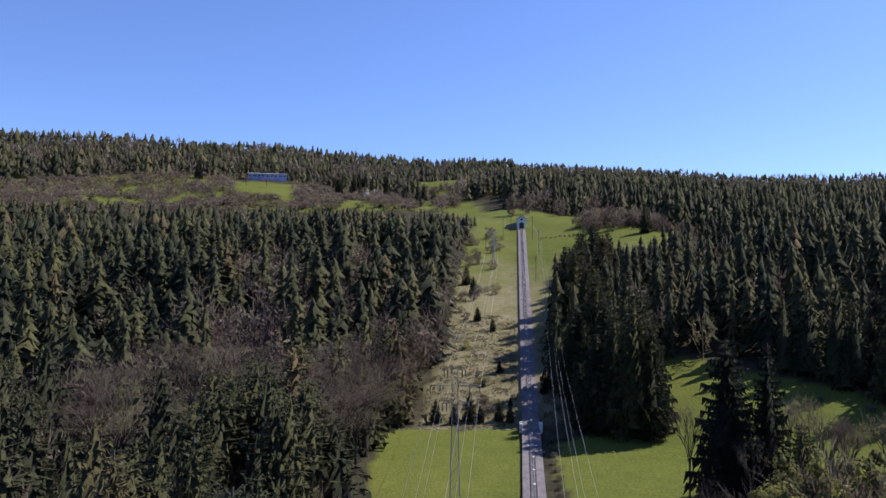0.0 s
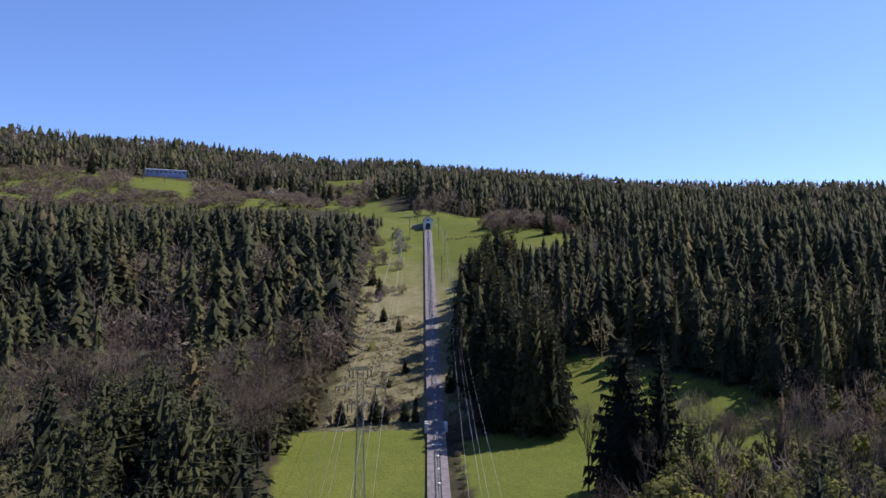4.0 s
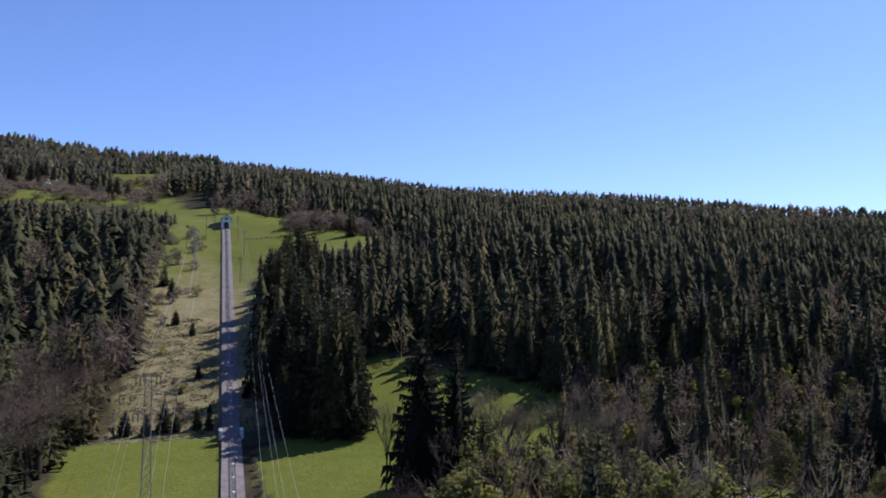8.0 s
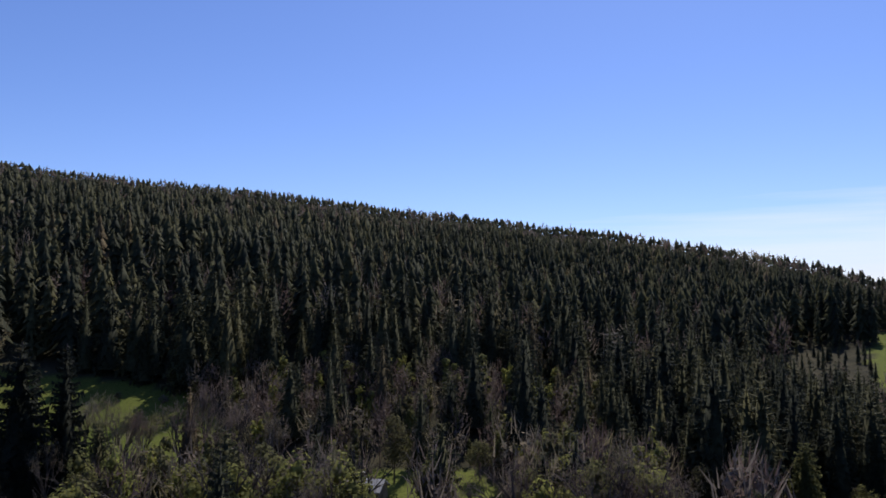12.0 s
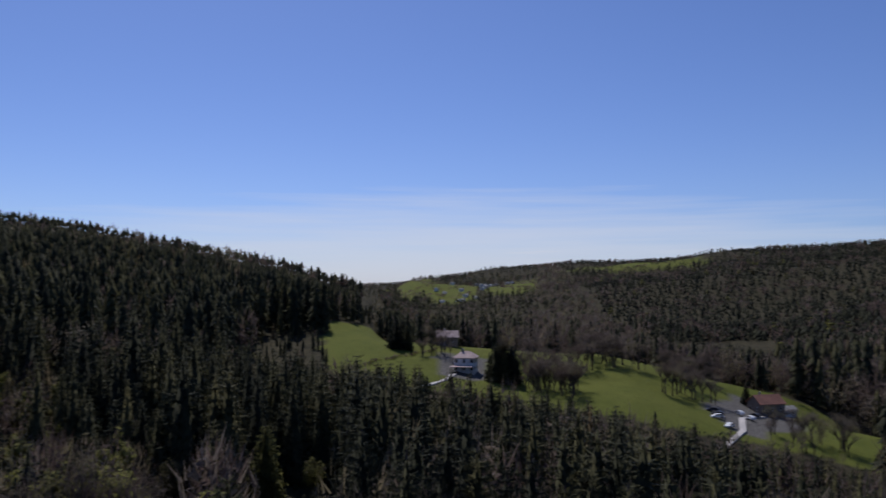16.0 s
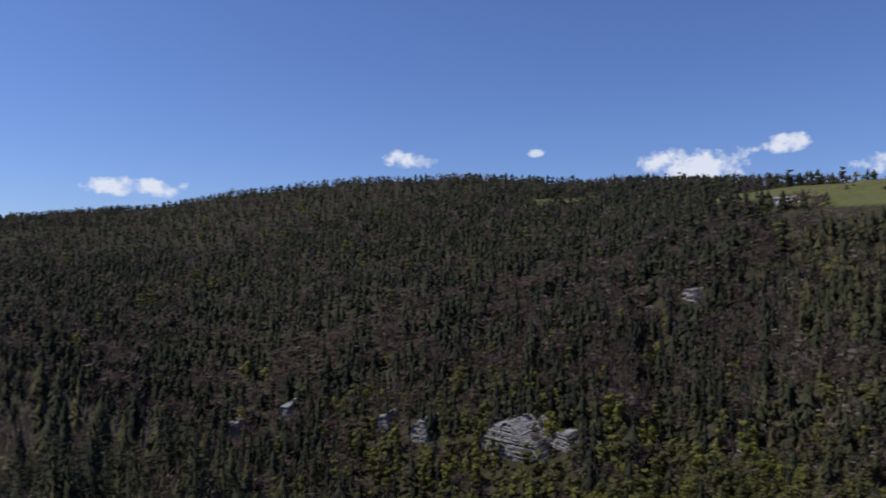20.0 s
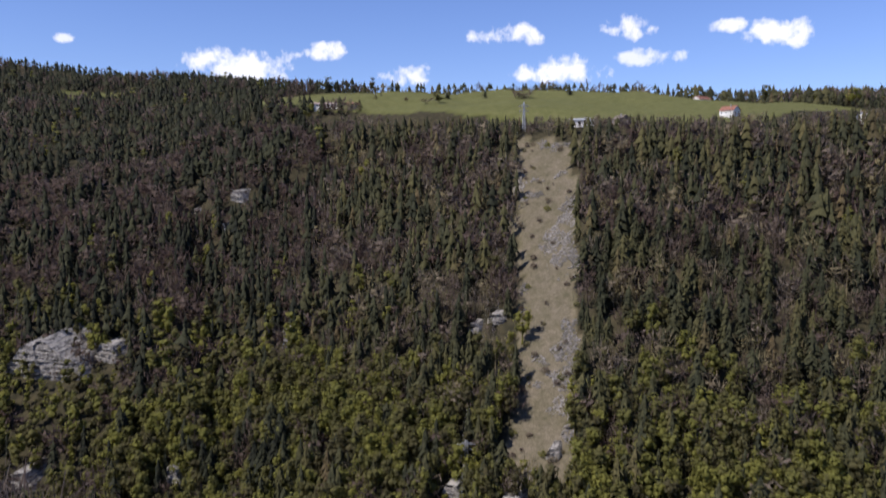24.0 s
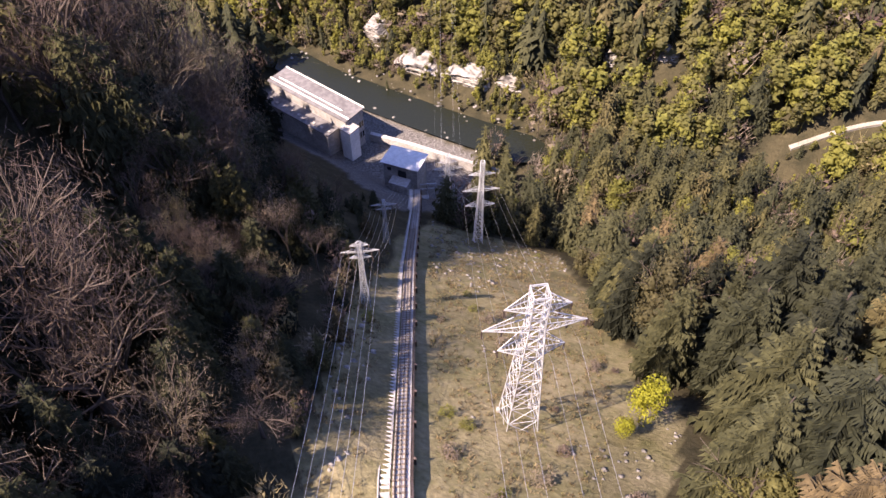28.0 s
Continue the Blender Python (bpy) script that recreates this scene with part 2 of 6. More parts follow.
def fbm(x, y, size, seed):
    """Smooth noise on numpy arrays, about -1 to 1."""
    r = np.random.RandomState(seed)
    out, amp = 0 * x, 1.0
    for k in range(4):
        for _ in range(3):
            a, ph = r.uniform(0, 6.283, 2)
            out = out + amp * np.sin((x * np.cos(a) + y * np.sin(a)) * 6.283 / size + ph + 1.3 * np.sin((x * np.sin(a) - y * np.cos(a)) * 4.1 / size))
        size, amp = size * 0.53, amp * 0.55
    return out / 4.5


def smoothstep(a, b, v):
    s = np.clip((v - a) / (b - a), 0, 1)
    return s * s * (3 - 2 * s)


def river_q(x, y):
    return (y - np.interp(x, RX, RY)) * np.interp(x, RX, RC)


def near_height(x, y):
    q = river_q(x, y)
    z = np.interp(q, NQ, NZ)
    z = np.where(q > 312, -40.5 + (z + 40.5) * (1 - 0.72 * smoothstep(50, 260, x)), z)
    spur = 32 * np.exp(-((x - 60) / 25) ** 2 - ((y + 116) / 47) ** 2) + 10 * np.exp(-((x - 352) / 48) ** 2 - ((y + 42) / 62) ** 2)
    hollow = -15 * np.exp(-((x - 195) / 50) ** 2 - ((y + 28) / 80) ** 2)
    return z + spur + hollow + 5 * smoothstep(120, 400, np.abs(x)) * fbm(x, y, 260, 3) + 9 * np.exp(-((x - 315) ** 2 + (y - 75) ** 2) / 4200)


def height(x, y):
    x, y = np.asarray(x, float), np.asarray(y, float)
    r, az = np.hypot(x, y), np.degrees(np.arctan2(x, y))
    r1, r2, el = (np.interp(az, SKY[:, 0], SKY[:, k]) for k in (1, 2, 3))
    z = near_height(x, y)
    k = np.minimum(1, r1 / np.maximum(r, 1e-6))
    z1, z2 = near_height(x * k, y * k), r2 * np.tan(np.radians(el))
    s = np.clip((r - r1) / (r2 - r1), 0, 1)
    bend = 0.85 + 0.3 * smoothstep(-2, 6, az) * smoothstep(76, 66, az) - 0.3 * smoothstep(162, 172, np.abs(az)) + 0.45 * smoothstep(2, -8, az) * smoothstep(-120, -60, az)
    valley = smoothstep(76, 82, az) * (1 - smoothstep(104, 122, az)) * smoothstep(0, 130, r - r1) * (1 - smoothstep(900, 2600, r))
    far = z1 + (z2 - z1) * s ** bend + 9 * np.sin(np.pi * s) * fbm(x, y, 300, 5) + 40 * np.sin(np.pi * s) * smoothstep(1500, 3000, r2) * fbm(x, y, 1400, 6)
    far = far * (1 - valley) + valley * (-62 - 30 * smoothstep(380, 800, r) + 6 * fbm(x, y, 200, 7))
    back = -110 + (110 + 3800 * np.tan(np.radians(np.interp(az, [60, 76, 81], [-0.3, -0.1, 0.1])))) * smoothstep(1700, 3700, r)
    back = np.where((az > 60) & (az < 81), back, -9999)
    far = np.where(r > r2, np.maximum(z2 - 0.1 * (r - r2), back), far)
    # a narrow ravine down the far slope
    ravine = np.abs(x - np.interp(y, [-620, -582, -515, -433, -344, -320], [172, 157, 131, 108, 82, 76]))
    cut = 15 * np.exp(-(ravine / 12) ** 2) * smoothstep(-318, -350, y) * smoothstep(-640, -585, y)
    return CAM_Z + np.where(r < r1, z, far) - cut

# open ground, as rough outlines in plan
MEADOWS = [
    [(-38, 199), (1, 200), (1, 95), (-20, 95), (-28, 140), (-34, 180)],
    [(9, 187), (20, 193), (34, 184), (36, 235), (55, 225), (79, 199), (83, 184), (66, 138), (30, 110), (9, 110)],
    [(60, 112), (65, 130), (80, 141), (114, 108), (107, 92)],
    [(13, 262), (-27, 285), (-29, 380), (-27, 500), (-44, 575), (-30, 605), (20, 590), (50, 545), (85, 475), (90, 420), (80, 385), (66, 338), (50, 338), (40, 374), (30, 402), (20, 374), (14, 335)],
    [(62, 294), (69, 292), (61, 256), (54, 259)],
    [(-430, 560), (-555, 710), (-465, 805), (-356, 880), (-230, 920), (-150, 900), (-85, 800), (-78, 680), (-168, 670), (-258, 640), (-345, 598)],
    [(-78, 690), (-108, 790), (-130, 1010), (-84, 1010), (-56, 800), (-34, 660), (-26, 585), (-46, 560)],
    [(262, 78), (300, 90), (360, 109), (376, 112), (374, 55), (352, 50), (300, 28), (256, 44)],
    [(252, -2), (340, -2), (350, -44), (340, -75), (312, -76), (262, -64), (254, -44)],
    [(316, -86), (290, -122), (256, -132), (250, -112), (264, -76)],
    [(215, -960), (110, -1010), (-65, -1000), (-330, -940), (-420, -600), (-290, -560), (-241, -500), (-160, -535), (-124, -560), (-51, -618), (49, -738), (109, -764)],
    [(500, -1150), (400, -1170), (386, -1112), (485, -1108)],
    [(2100, 190), (2469, 75), (2350, 20), (1950, 28), (1916, 123)],
    [(2600, -40), (2950, -130), (2900, -330), (2480, -505), (2380, -486), (2420, -217)],
    [(66, 148), (72, 198), (88, 182), (84, 158), (76, 146)],
    [(258, 76), (360, 108), (376, 110), (372, -100), (330, -150), (276, -140), (258, -70), (256, 30)],
    [(1750, 240), (2000, 330), (2400, 330), (2142, 190), (1850, 170)], [(1790, 320), (1950, 378), (2600, 560), (3056, 677), (2900, 450), (2450, 345)],
]
SCRUB = [
    [(-27, 201), (-27, 290), (-12, 300), (4, 284), (13, 262), (13, 240), (12, 200)],
    [(12, -20), (9, -50), (8, -70), (2, -82), (2, -98), (-8, -128), (-40, -116), (-36, -72), (-34, -54), (-35, -42), (-29, -31), (-18, -20), (-14, 0), (-30, 110), (20, 110)],
    [(-77, -530), (-112, -505), (-93, -406), (-74, -318), (-66, -290), (-33, -298), (-52, -340), (-64, -420)],
]
BUILT = [
    [(52, -222), (30, -232), (-30, -186), (-26, -168), (-10, -140), (2, -130), (10, -150), (22, -175), (56, -208)],
    [(278, 40), (278, 22), (318, 24), (318, 46)],
    [(334, -78), (334, -100), (308, -100), (268, -72), (268, -62), (296, -58)],
]


def inside(poly, x, y):
    hit = np.zeros(np.shape(x), bool)
    for (ax, ay), (bx, by) in zip(poly, poly[1:] + poly[:1]):
        cross = (ay > y) != (by > y)
        hit ^= cross & (x < (bx - ax) * (y - ay) / ((by - ay) or 1e-9) + ax)
    return hit


def within(polys, x, y):
    wob = np.minimum(6, 0.012 * np.hypot(x, y))
    x, y = x + wob * fbm(x, y, 30, 8), y + wob * fbm(x, y, 30, 9)
    return np.any([inside(p, x, y) for p in polys], axis=0)


def track_x(y):
    return np.interp(y, [-150, -85, -28, 90, 190, 500], [-5.2, -1.1, 1.5, 2.9, 3.4, 3.0])


def build_ground():
    az = np.radians(np.concatenate([np.arange(-180, 180, 0.6)]))
    rr = np.concatenate([[0.5], np.arange(8, 120, 4.0), np.arange(120, 520, 3.6), np.arange(520, 1300, 10.0), np.geomspace(1300, 4800, 40)])
    a, r = np.meshgrid(az, rr)
    x, y = r * np.sin(a), r * np.cos(a)
    z = height(x, y)
    na, nr = len(az), len(rr)
    verts = np.stack([x, y, z], -1).reshape(-1, 3)
    i, j = np.meshgrid(np.arange(nr - 1), np.arange(na), indexing="ij")
    k = (j + 1) % na
    faces = np.stack([i * na + j, (i + 1) * na + j, (i + 1) * na + k, i * na + k], -1).reshape(-1, 4)
    me = bpy.data.meshes.new("ground")
    me.from_pydata(verts.tolist(), [], faces.tolist())
    X, Y = verts[:, 0], verts[:, 1]
    faded = within(MEADOWS[3:4], X, Y) * np.clip(1.25 * smoothstep(440, 270, Y) + 0.45 * fbm(X, Y, 38, 41) - 0.3 * smoothstep(-2, 12, X), 0, 1)
    masks = {"meadow": within(MEADOWS, X, Y), "scrub": np.maximum(within(SCRUB, X, Y) * np.clip(0.9 + 0.5 * fbm(X, Y, 30, 42), 0.25, 1), faded), "built": within(BUILT, X, Y), "pasture": within(MEADOWS[10:12], X, Y), "cut": within(SCRUB[2:], X, Y)}
    for name, m in masks.items():
        me.attributes.new(name, "FLOAT", "POINT").data.foreach_set("value", m.astype(np.float32))
    me.polygons.foreach_set("use_smooth", np.ones(len(faces), bool))
    g = new("ground", me)
    tagged(g, "grassy and wooded hillsides falling into a river gorge", "ground", kind="structure")
    m, n, l, b = mat("land", 0.95)
    b.inputs["Specular IOR Level"].default_value = 0.04
    big, mid, patchy, fine = noise_node(n, l, 0.02, 5), noise_node(n, l, 0.15, 6), noise_node(n, l, 0.5, 7, 0.7), noise_node(n, l, 1.6, 5)

    def zone(dark, light, src):
        q = ramp(n, [(0.32, dark), (0.68, light)])
        l.new(src.outputs[0], q.inputs[0])
        return q.outputs[0]

    def attr(name):
        q = n.new("ShaderNodeAttribute")
        q.attribute_name = name
        return q.outputs["Fac"]
    grass = mixed(n, l, zone((0.08, 0.098, 0.02), (0.122, 0.138, 0.027), mid), zone((0.09, 0.103, 0.022), (0.135, 0.133, 0.034), big), 0.5)
    dry = mixed(n, l, zone((0.11, 0.105, 0.05), (0.28, 0.235, 0.145), patchy), zone((0.12, 0.115, 0.045), (0.25, 0.205, 0.125), mid), 0.5)
    floor_ = zone((0.028, 0.027, 0.017), (0.066, 0.056, 0.033), mid)
    made = zone((0.075, 0.07, 0.064), (0.17, 0.16, 0.15), fine)
    col = mixed(n, l, floor_, grass, attr("meadow"))
    col = mixed(n, l, col, dry, attr("scrub"))
    col = mixed(n, l, col, zone((0.09, 0.096, 0.034), (0.135, 0.135, 0.055), mid), attr("pasture"))
    col = mixed(n, l, col, mixed(n, l, zone((0.07, 0.064, 0.04), (0.2, 0.165, 0.118), patchy), zone((0.075, 0.072, 0.038), (0.18, 0.15, 0.11), mid), 0.5), attr("cut"))
    col = mixed(n, l, col, made, attr("built"))
    grain = ramp(n, [(0.25, (0.65, 0.65, 0.65)), (0.75, (1.2, 1.2, 1.2))])
    l.new(fine.outputs[0], grain.inputs[0])
    l.new(mixed(n, l, col, grain.outputs[0], 1.0, "MULTIPLY"), b.inputs["Base Color"])
    bumped(n, l, b, fine.outputs[0], 0.6, 0.3)
    me.materials.append(m)
    return g


build_ground()


# ---- building helpers ----
def part(name, bm, material, parent=None, label=""):
    """Link a bmesh as one mesh object, under a thing or a part."""
    me = bpy.data.meshes.new(name)
    bm.to_mesh(me)
    bm.free()
    me.materials.append(material)
    ob = new(name, me)
    if parent:
        ob.parent = parent
    if label:
        ob["label"] = label
    return ob


def box(bm, c, size, m=None, bevel=0.0):
    g = bmesh.ops.create_cube(bm, size=1.0)["verts"]
    bmesh.ops.scale(bm, vec=size, verts=g)
    if bevel:
        e = {e for v in g for e in v.link_edges}
        g = [v for v in bmesh.ops.bevel(bm, geom=list(e), offset=bevel, segments=1, affect="EDGES")["verts"]]
    bmesh.ops.translate(bm, vec=c, verts=g)
    if m is not None:
        bmesh.ops.transform(bm, matrix=m, verts=g)
    return bm


def beam(bm, p, q, w):
    """A square bar from p to q."""
    p, q = Vector(p), Vector(q)
    d = q - p
    m = Matrix.Translation((p + q) / 2) @ d.to_track_quat("Z", "Y").to_matrix().to_4x4()
    g = bmesh.ops.create_cube(bm, size=1.0)["verts"]
    bmesh.ops.scale(bm, vec=(w, w, d.length), verts=g)
    bmesh.ops.transform(bm, matrix=m, verts=g)


def prism(bm, outline, along):
    """A closed outline of (x, z) points pushed from y = along[0] to along[1]."""
    a = [bm.verts.new((x, along[0], z)) for x, z in outline]
    b = [bm.verts.new((x, along[1], z)) for x, z in outline]
    n = len(a)
    bm.faces.new(a)
    bm.faces.new(b[::-1])
    for i in range(n):
        j = (i + 1) % n
        bm.faces.new((a[j], a[i], b[i], b[j]))
    bmesh.ops.recalc_face_normals(bm, faces=bm.faces)
    return bm


def one_box(name, c, size, material, parent, label="", bevel=0.0):
    return part(name, box(bmesh.new(), c, size, None, bevel), material, parent, label)


def thing(name, m, label, category, group="", kind=""):
    ob = new(name)
    ob.matrix_basis = m
    ob.empty_display_size = 0.5
    return tagged(ob, label, category, group, kind)


def gz(x, y):
    return float(height(np.array([x]), np.array([y]))[0])


def sweep(bm, pts, half, top, bottom, off=0.0):
    """A bar of rectangular section along a line of points; half its width, heights above the line."""
    rows = []
    for i, p in enumerate(pts):
        d = Vector(pts[min(i + 1, len(pts) - 1)]) - Vector(pts[max(i - 1, 0)])
        s = Vector((d.y, -d.x, 0)).normalized()
        c = Vector(p) + s * off
        rows.append([bm.verts.new(c + s * a * half + Vector((0, 0, h))) for a, h in ((-1, bottom), (-1, top), (1, top), (1, bottom))])
    for a, b in zip(rows, rows[1:]):
        for k in range(4):
            j = (k + 1) % 4
            bm.faces.new((a[k], a[j], b[j], b[k]))
    bm.faces.new(rows[0][::-1])
    bm.faces.new(rows[-1])
    bmesh.ops.recalc_face_normals(bm, faces=bm.faces)
    return bm


# ---- river ----
def build_river():
    bm = bmesh.new()
    rows = []
    for x in np.arange(-260, 330, 6.0):
        c = np.interp(x, RX, RC)
        y = np.interp(x, RX, RY) + 8.5 * float(smoothstep(-75, -45, x) * smoothstep(60, 20, x))
        s = math.sqrt(1 - c * c) * (1 if x > 300 else -1)
        n = Vector((-s, c, 0))
        rows.append([bm.verts.new(Vector((x, y, 2.6)) + n * w) for w in ((-7.5, 7) if x > -45 else (-4.5, 4.5))])
    for a, b in zip(rows, rows[1:]):
        bm.faces.new((a[0], b[0], b[1], a[1]))
    m, n, l, b = mat("river_water", 0.12)
    b.inputs["Base Color"].default_value = (0.012, 0.014, 0.009, 1)
    bumped(n, l, b, noise_node(n, l, 1.1).outputs[0], 0.35, 0.2)
    ob = part("river", bm, m)
    tagged(ob, "dark shallow river with rocky banks in the gorge", "river", kind="structure")


build_river()


# ---- the funicular railway ----
def track_line(y0, y1, step, lift=0.0):
    ys = np.arange(y0, y1 + 0.01, step)
    xs = track_x(ys)
    zs = height(xs, ys)
    zs = np.maximum(zs, np.convolve(np.pad(zs, 6, mode="edge"), np.ones(13) / 13, "valid"))
    return [(float(x), float(y), float(z) + lift) for x, y, z in zip(xs, ys, zs)]


def build_track():
    t = thing("funicular_track", pose(0, 0, 0), "single-track funicular railway with rusty rails on pale ballast", "railway track")
    upper, lower = track_line(60, 476, 3.0, 0.25), track_line(-152, 60, 3.0, 0.5)
    part("ballast_bed", sweep(bmesh.new(), upper, 2.3, 0.25, -1.2), M_BALLAST, t, "grey-violet crushed stone ballast")
    part("concrete_bed", sweep(bmesh.new(), lower, 0.85, 0.1, -2.5, -0.15), M_CONC, t, "raised concrete track bed")
    for side in (-0.5, 0.5):
        part("rail", sweep(bmesh.new(), upper, 0.085, 0.48, 0.2, side * 1.1), M_RAIL, t)
        part("rail", sweep(bmesh.new(), lower, 0.06, 0.34, 0.08, side), M_RAIL, t)
    part("cable", sweep(bmesh.new(), upper, 0.03, 0.44, 0.36), M_DARK, t, "dark steel haulage cable")
    part("cable", sweep(bmesh.new(), lower, 0.03, 0.3, 0.22), M_DARK, t, "dark steel haulage cable")
    bm = bmesh.new()
    tie = None
    for line, top in ((upper, 0.28), (lower, 0.14)):
        for p, q in zip(line, line[1:]):
            for k in range(4):
                c = Vector(p).lerp(Vector(q), k / 4)
                m = Matrix.Translation(c + Vector((0, 0, top))) @ Matrix.Rotation(math.atan2(q[2] - p[2], q[1] - p[1]), 4, "X")
                if line is lower and -115 < p[1] < -15:
                    if tie is None:
                        ob = one_box("sleeper", (0, 0, 0), (1.45, 0.22, 0.14), M_WOOD, t)
                        tie = ob.data
                    else:
                        ob = new("sleeper", tie)
                        ob.parent = t
                    ob.matrix_basis = m
                else:
                    box(bm, (0, 0, 0), (1.45, 0.22, 0.14), m)
    part("sleeper_row", bm, M_CONC, t, "grey concrete sleepers")["kind"] = "stuff"
    # stepped concrete walkway beside the steep lower track
    walkway = part("walkway", sweep(bmesh.new(), lower[:72], 0.52, -0.05, -2.2, 1.45), M_CONC, t, "pale concrete service stairway")
    bm = bmesh.new()
    for p, q in zip(lower[:60], lower[1:61]):
        for k in range(4):
            c = Vector(p).lerp(Vector(q), k / 4) + Vector((1.45, 0, 0.02))
            box(bm, c, (0.95, 0.42, 0.16))
    tr = part("treads", bm, M_CONC, walkway, "narrow concrete treads")
    tr["kind"] = "stuff"
    part("edge_kerb", sweep(bmesh.new(), lower[:72], 0.08, 0.25, -1.5, 2.08), M_CONC, t)
    side = part("side_beam", sweep(bmesh.new(), lower[:60], 0.12, 0.2, -0.1, -1.2), M_RAIL, t, "rust-brown steel side beam")
    for p in lower[:60:2]:
        one_box("post", (p[0] - 1.45, p[1], p[2] - 0.9), (0.3, 0.3, 2.2), M_RAIL, side, "", 0.03)
    # white rollers and cross beams along the upper track
    for i, p in enumerate(upper[14::3]):
        one_box("roller_box", (p[0] + 0.15, p[1], p[2] + 0.4), (0.5, 0.8, 0.3), M_WHITE, t, "white-painted cable roller", 0.04)
    for i in (41, 62, 84, 108, 126):
        p = upper[i]
        one_box("cross_beam", (p[0], p[1], p[2] + 0.32), (2.4, 0.9, 0.14), M_WHITE, t, "white concrete cross beam", 0.02)
    return upper


UPPER = build_track()


def build_bridge():
    """The track's short bridge over the lane at the foot of the scrub."""
    b = thing("track_bridge", pose(float(track_x(197)), 197, gz(3.4, 197)), "white concrete bridge ends with dark steel railings on the track", "bridge")
    for s in (-1, 1):
        one_box("parapet", (2.5 * s, 0, 1.0), (0.9, 3.6, 2.4), M_WHITE, b, "white concrete parapet block", 0.06)
        rail = part("railing", bmesh.new(), M_RAIL, b, "dark steel bridge railing")
        bm = bmesh.new()
        for k in range(9):
            beam(bm, (2.2 * s, 2 + k * 2.4, 0.3 + k * 0.62), (2.2 * s, 2 + k * 2.4, 1.7 + k * 0.62), 0.12)
        for h in (0.9, 1.65):
            beam(bm, (2.2 * s, 1.6, h), (2.2 * s, 22, h + 5.2), 0.1)
        bm.to_mesh(rail.data)
        bm.free()
    one_box("end_slab", (0, 1.2, 0.45), (3.6, 1.0, 0.2), M_WHITE, b, "white concrete slab", 0.03)
    one_box("grating", (1.5, 5.0, 1.65), (0.9, 5.0, 0.1), M_CONC, b)
    bm = bmesh.new()
    for k in range(40):
        x = -42 + k * 1.05
        box(bm, (x, -0.6 + 0.5 * math.sin(k * 0.7), gz(3.4 + x, 197) - gz(3.4, 197) + 0.05), (0.95, 0.5, 0.55 + 0.2 * math.sin(k * 2.3)), None, 0.08)
    w = new("dry_stone_wall", None)
    w.matrix_basis = pose(float(track_x(197)), 200, gz(3.4, 197))
    part("stones", bm, M_ROCK, w)
    tagged(w, "low pale dry stone wall along the meadow's edge", "wall")


build_bridge()


def gable_house(name, m, w, d, h, rise, wall, roof, label, category, windows=(3, 2), door=True, over=0.5, group=""):
    """w across the gable, d along the ridge; the gable faces -y."""
    t = thing(name, m, label, category, group)
    body = part("wall", prism(bmesh.new(), [(-w / 2, -1.5), (w / 2, -1.5), (w / 2, h), (0, h + rise), (-w / 2, h)], (-d / 2, d / 2)), wall, t)
    k = rise / (w / 2)
    bm = bmesh.new()
    e = w / 2 + over
    for s in (-1, 1):
        prism(bm, [(0, h + rise + 0.04), (s * e, h - over * k + 0.04), (s * e, h - over * k + 0.26), (0, h + rise + 0.3)], (-d / 2 - over, d / 2 + over))
    part("roof", bm, roof, t)
    for f in (-1, 1):
        for r_ in range(windows[1]):
            for c in range(windows[0]):
                x = (c - (windows[0] - 1) / 2) * w / (windows[0] + 0.3)
                z = h * (r_ + 0.55) / windows[1]
                if door and r_ == 0 and c == windows[0] // 2 and f == -1:
                    one_box("door", (x, f * (d / 2 + 0.03), 1.05), (1.1, 0.12, 2.1), M_WOOD, t)
                    continue
                win = one_box("window", (x, f * (d / 2 + 0.02), z), (0.95, 0.1, 1.3), M_WHITE, t)
                one_box("pane", (0 + x, f * (d / 2 + 0.05), z), (0.75, 0.08, 1.1), M_DARK, win)
    n = max(2, int(d / 3.2))
    for s in (-1, 1):
        for r_ in range(windows[1]):
            for c in range(n):
                y = (c - (n - 1) / 2) * d / n
                z = h * (r_ + 0.55) / windows[1]
                win = one_box("window", (s * (w / 2 + 0.02), y, z), (0.1, 0.95, 1.3), M_WHITE, t)
                one_box("pane", (s * (w / 2 + 0.05), y, z), (0.08, 0.75, 1.1), M_DARK, win)
    one_box("chimney", (w * 0.18, d * 0.15, h + rise + 0.2), (0.7, 0.7, 1.8), M_CONC, t, "", 0.04)
    return t


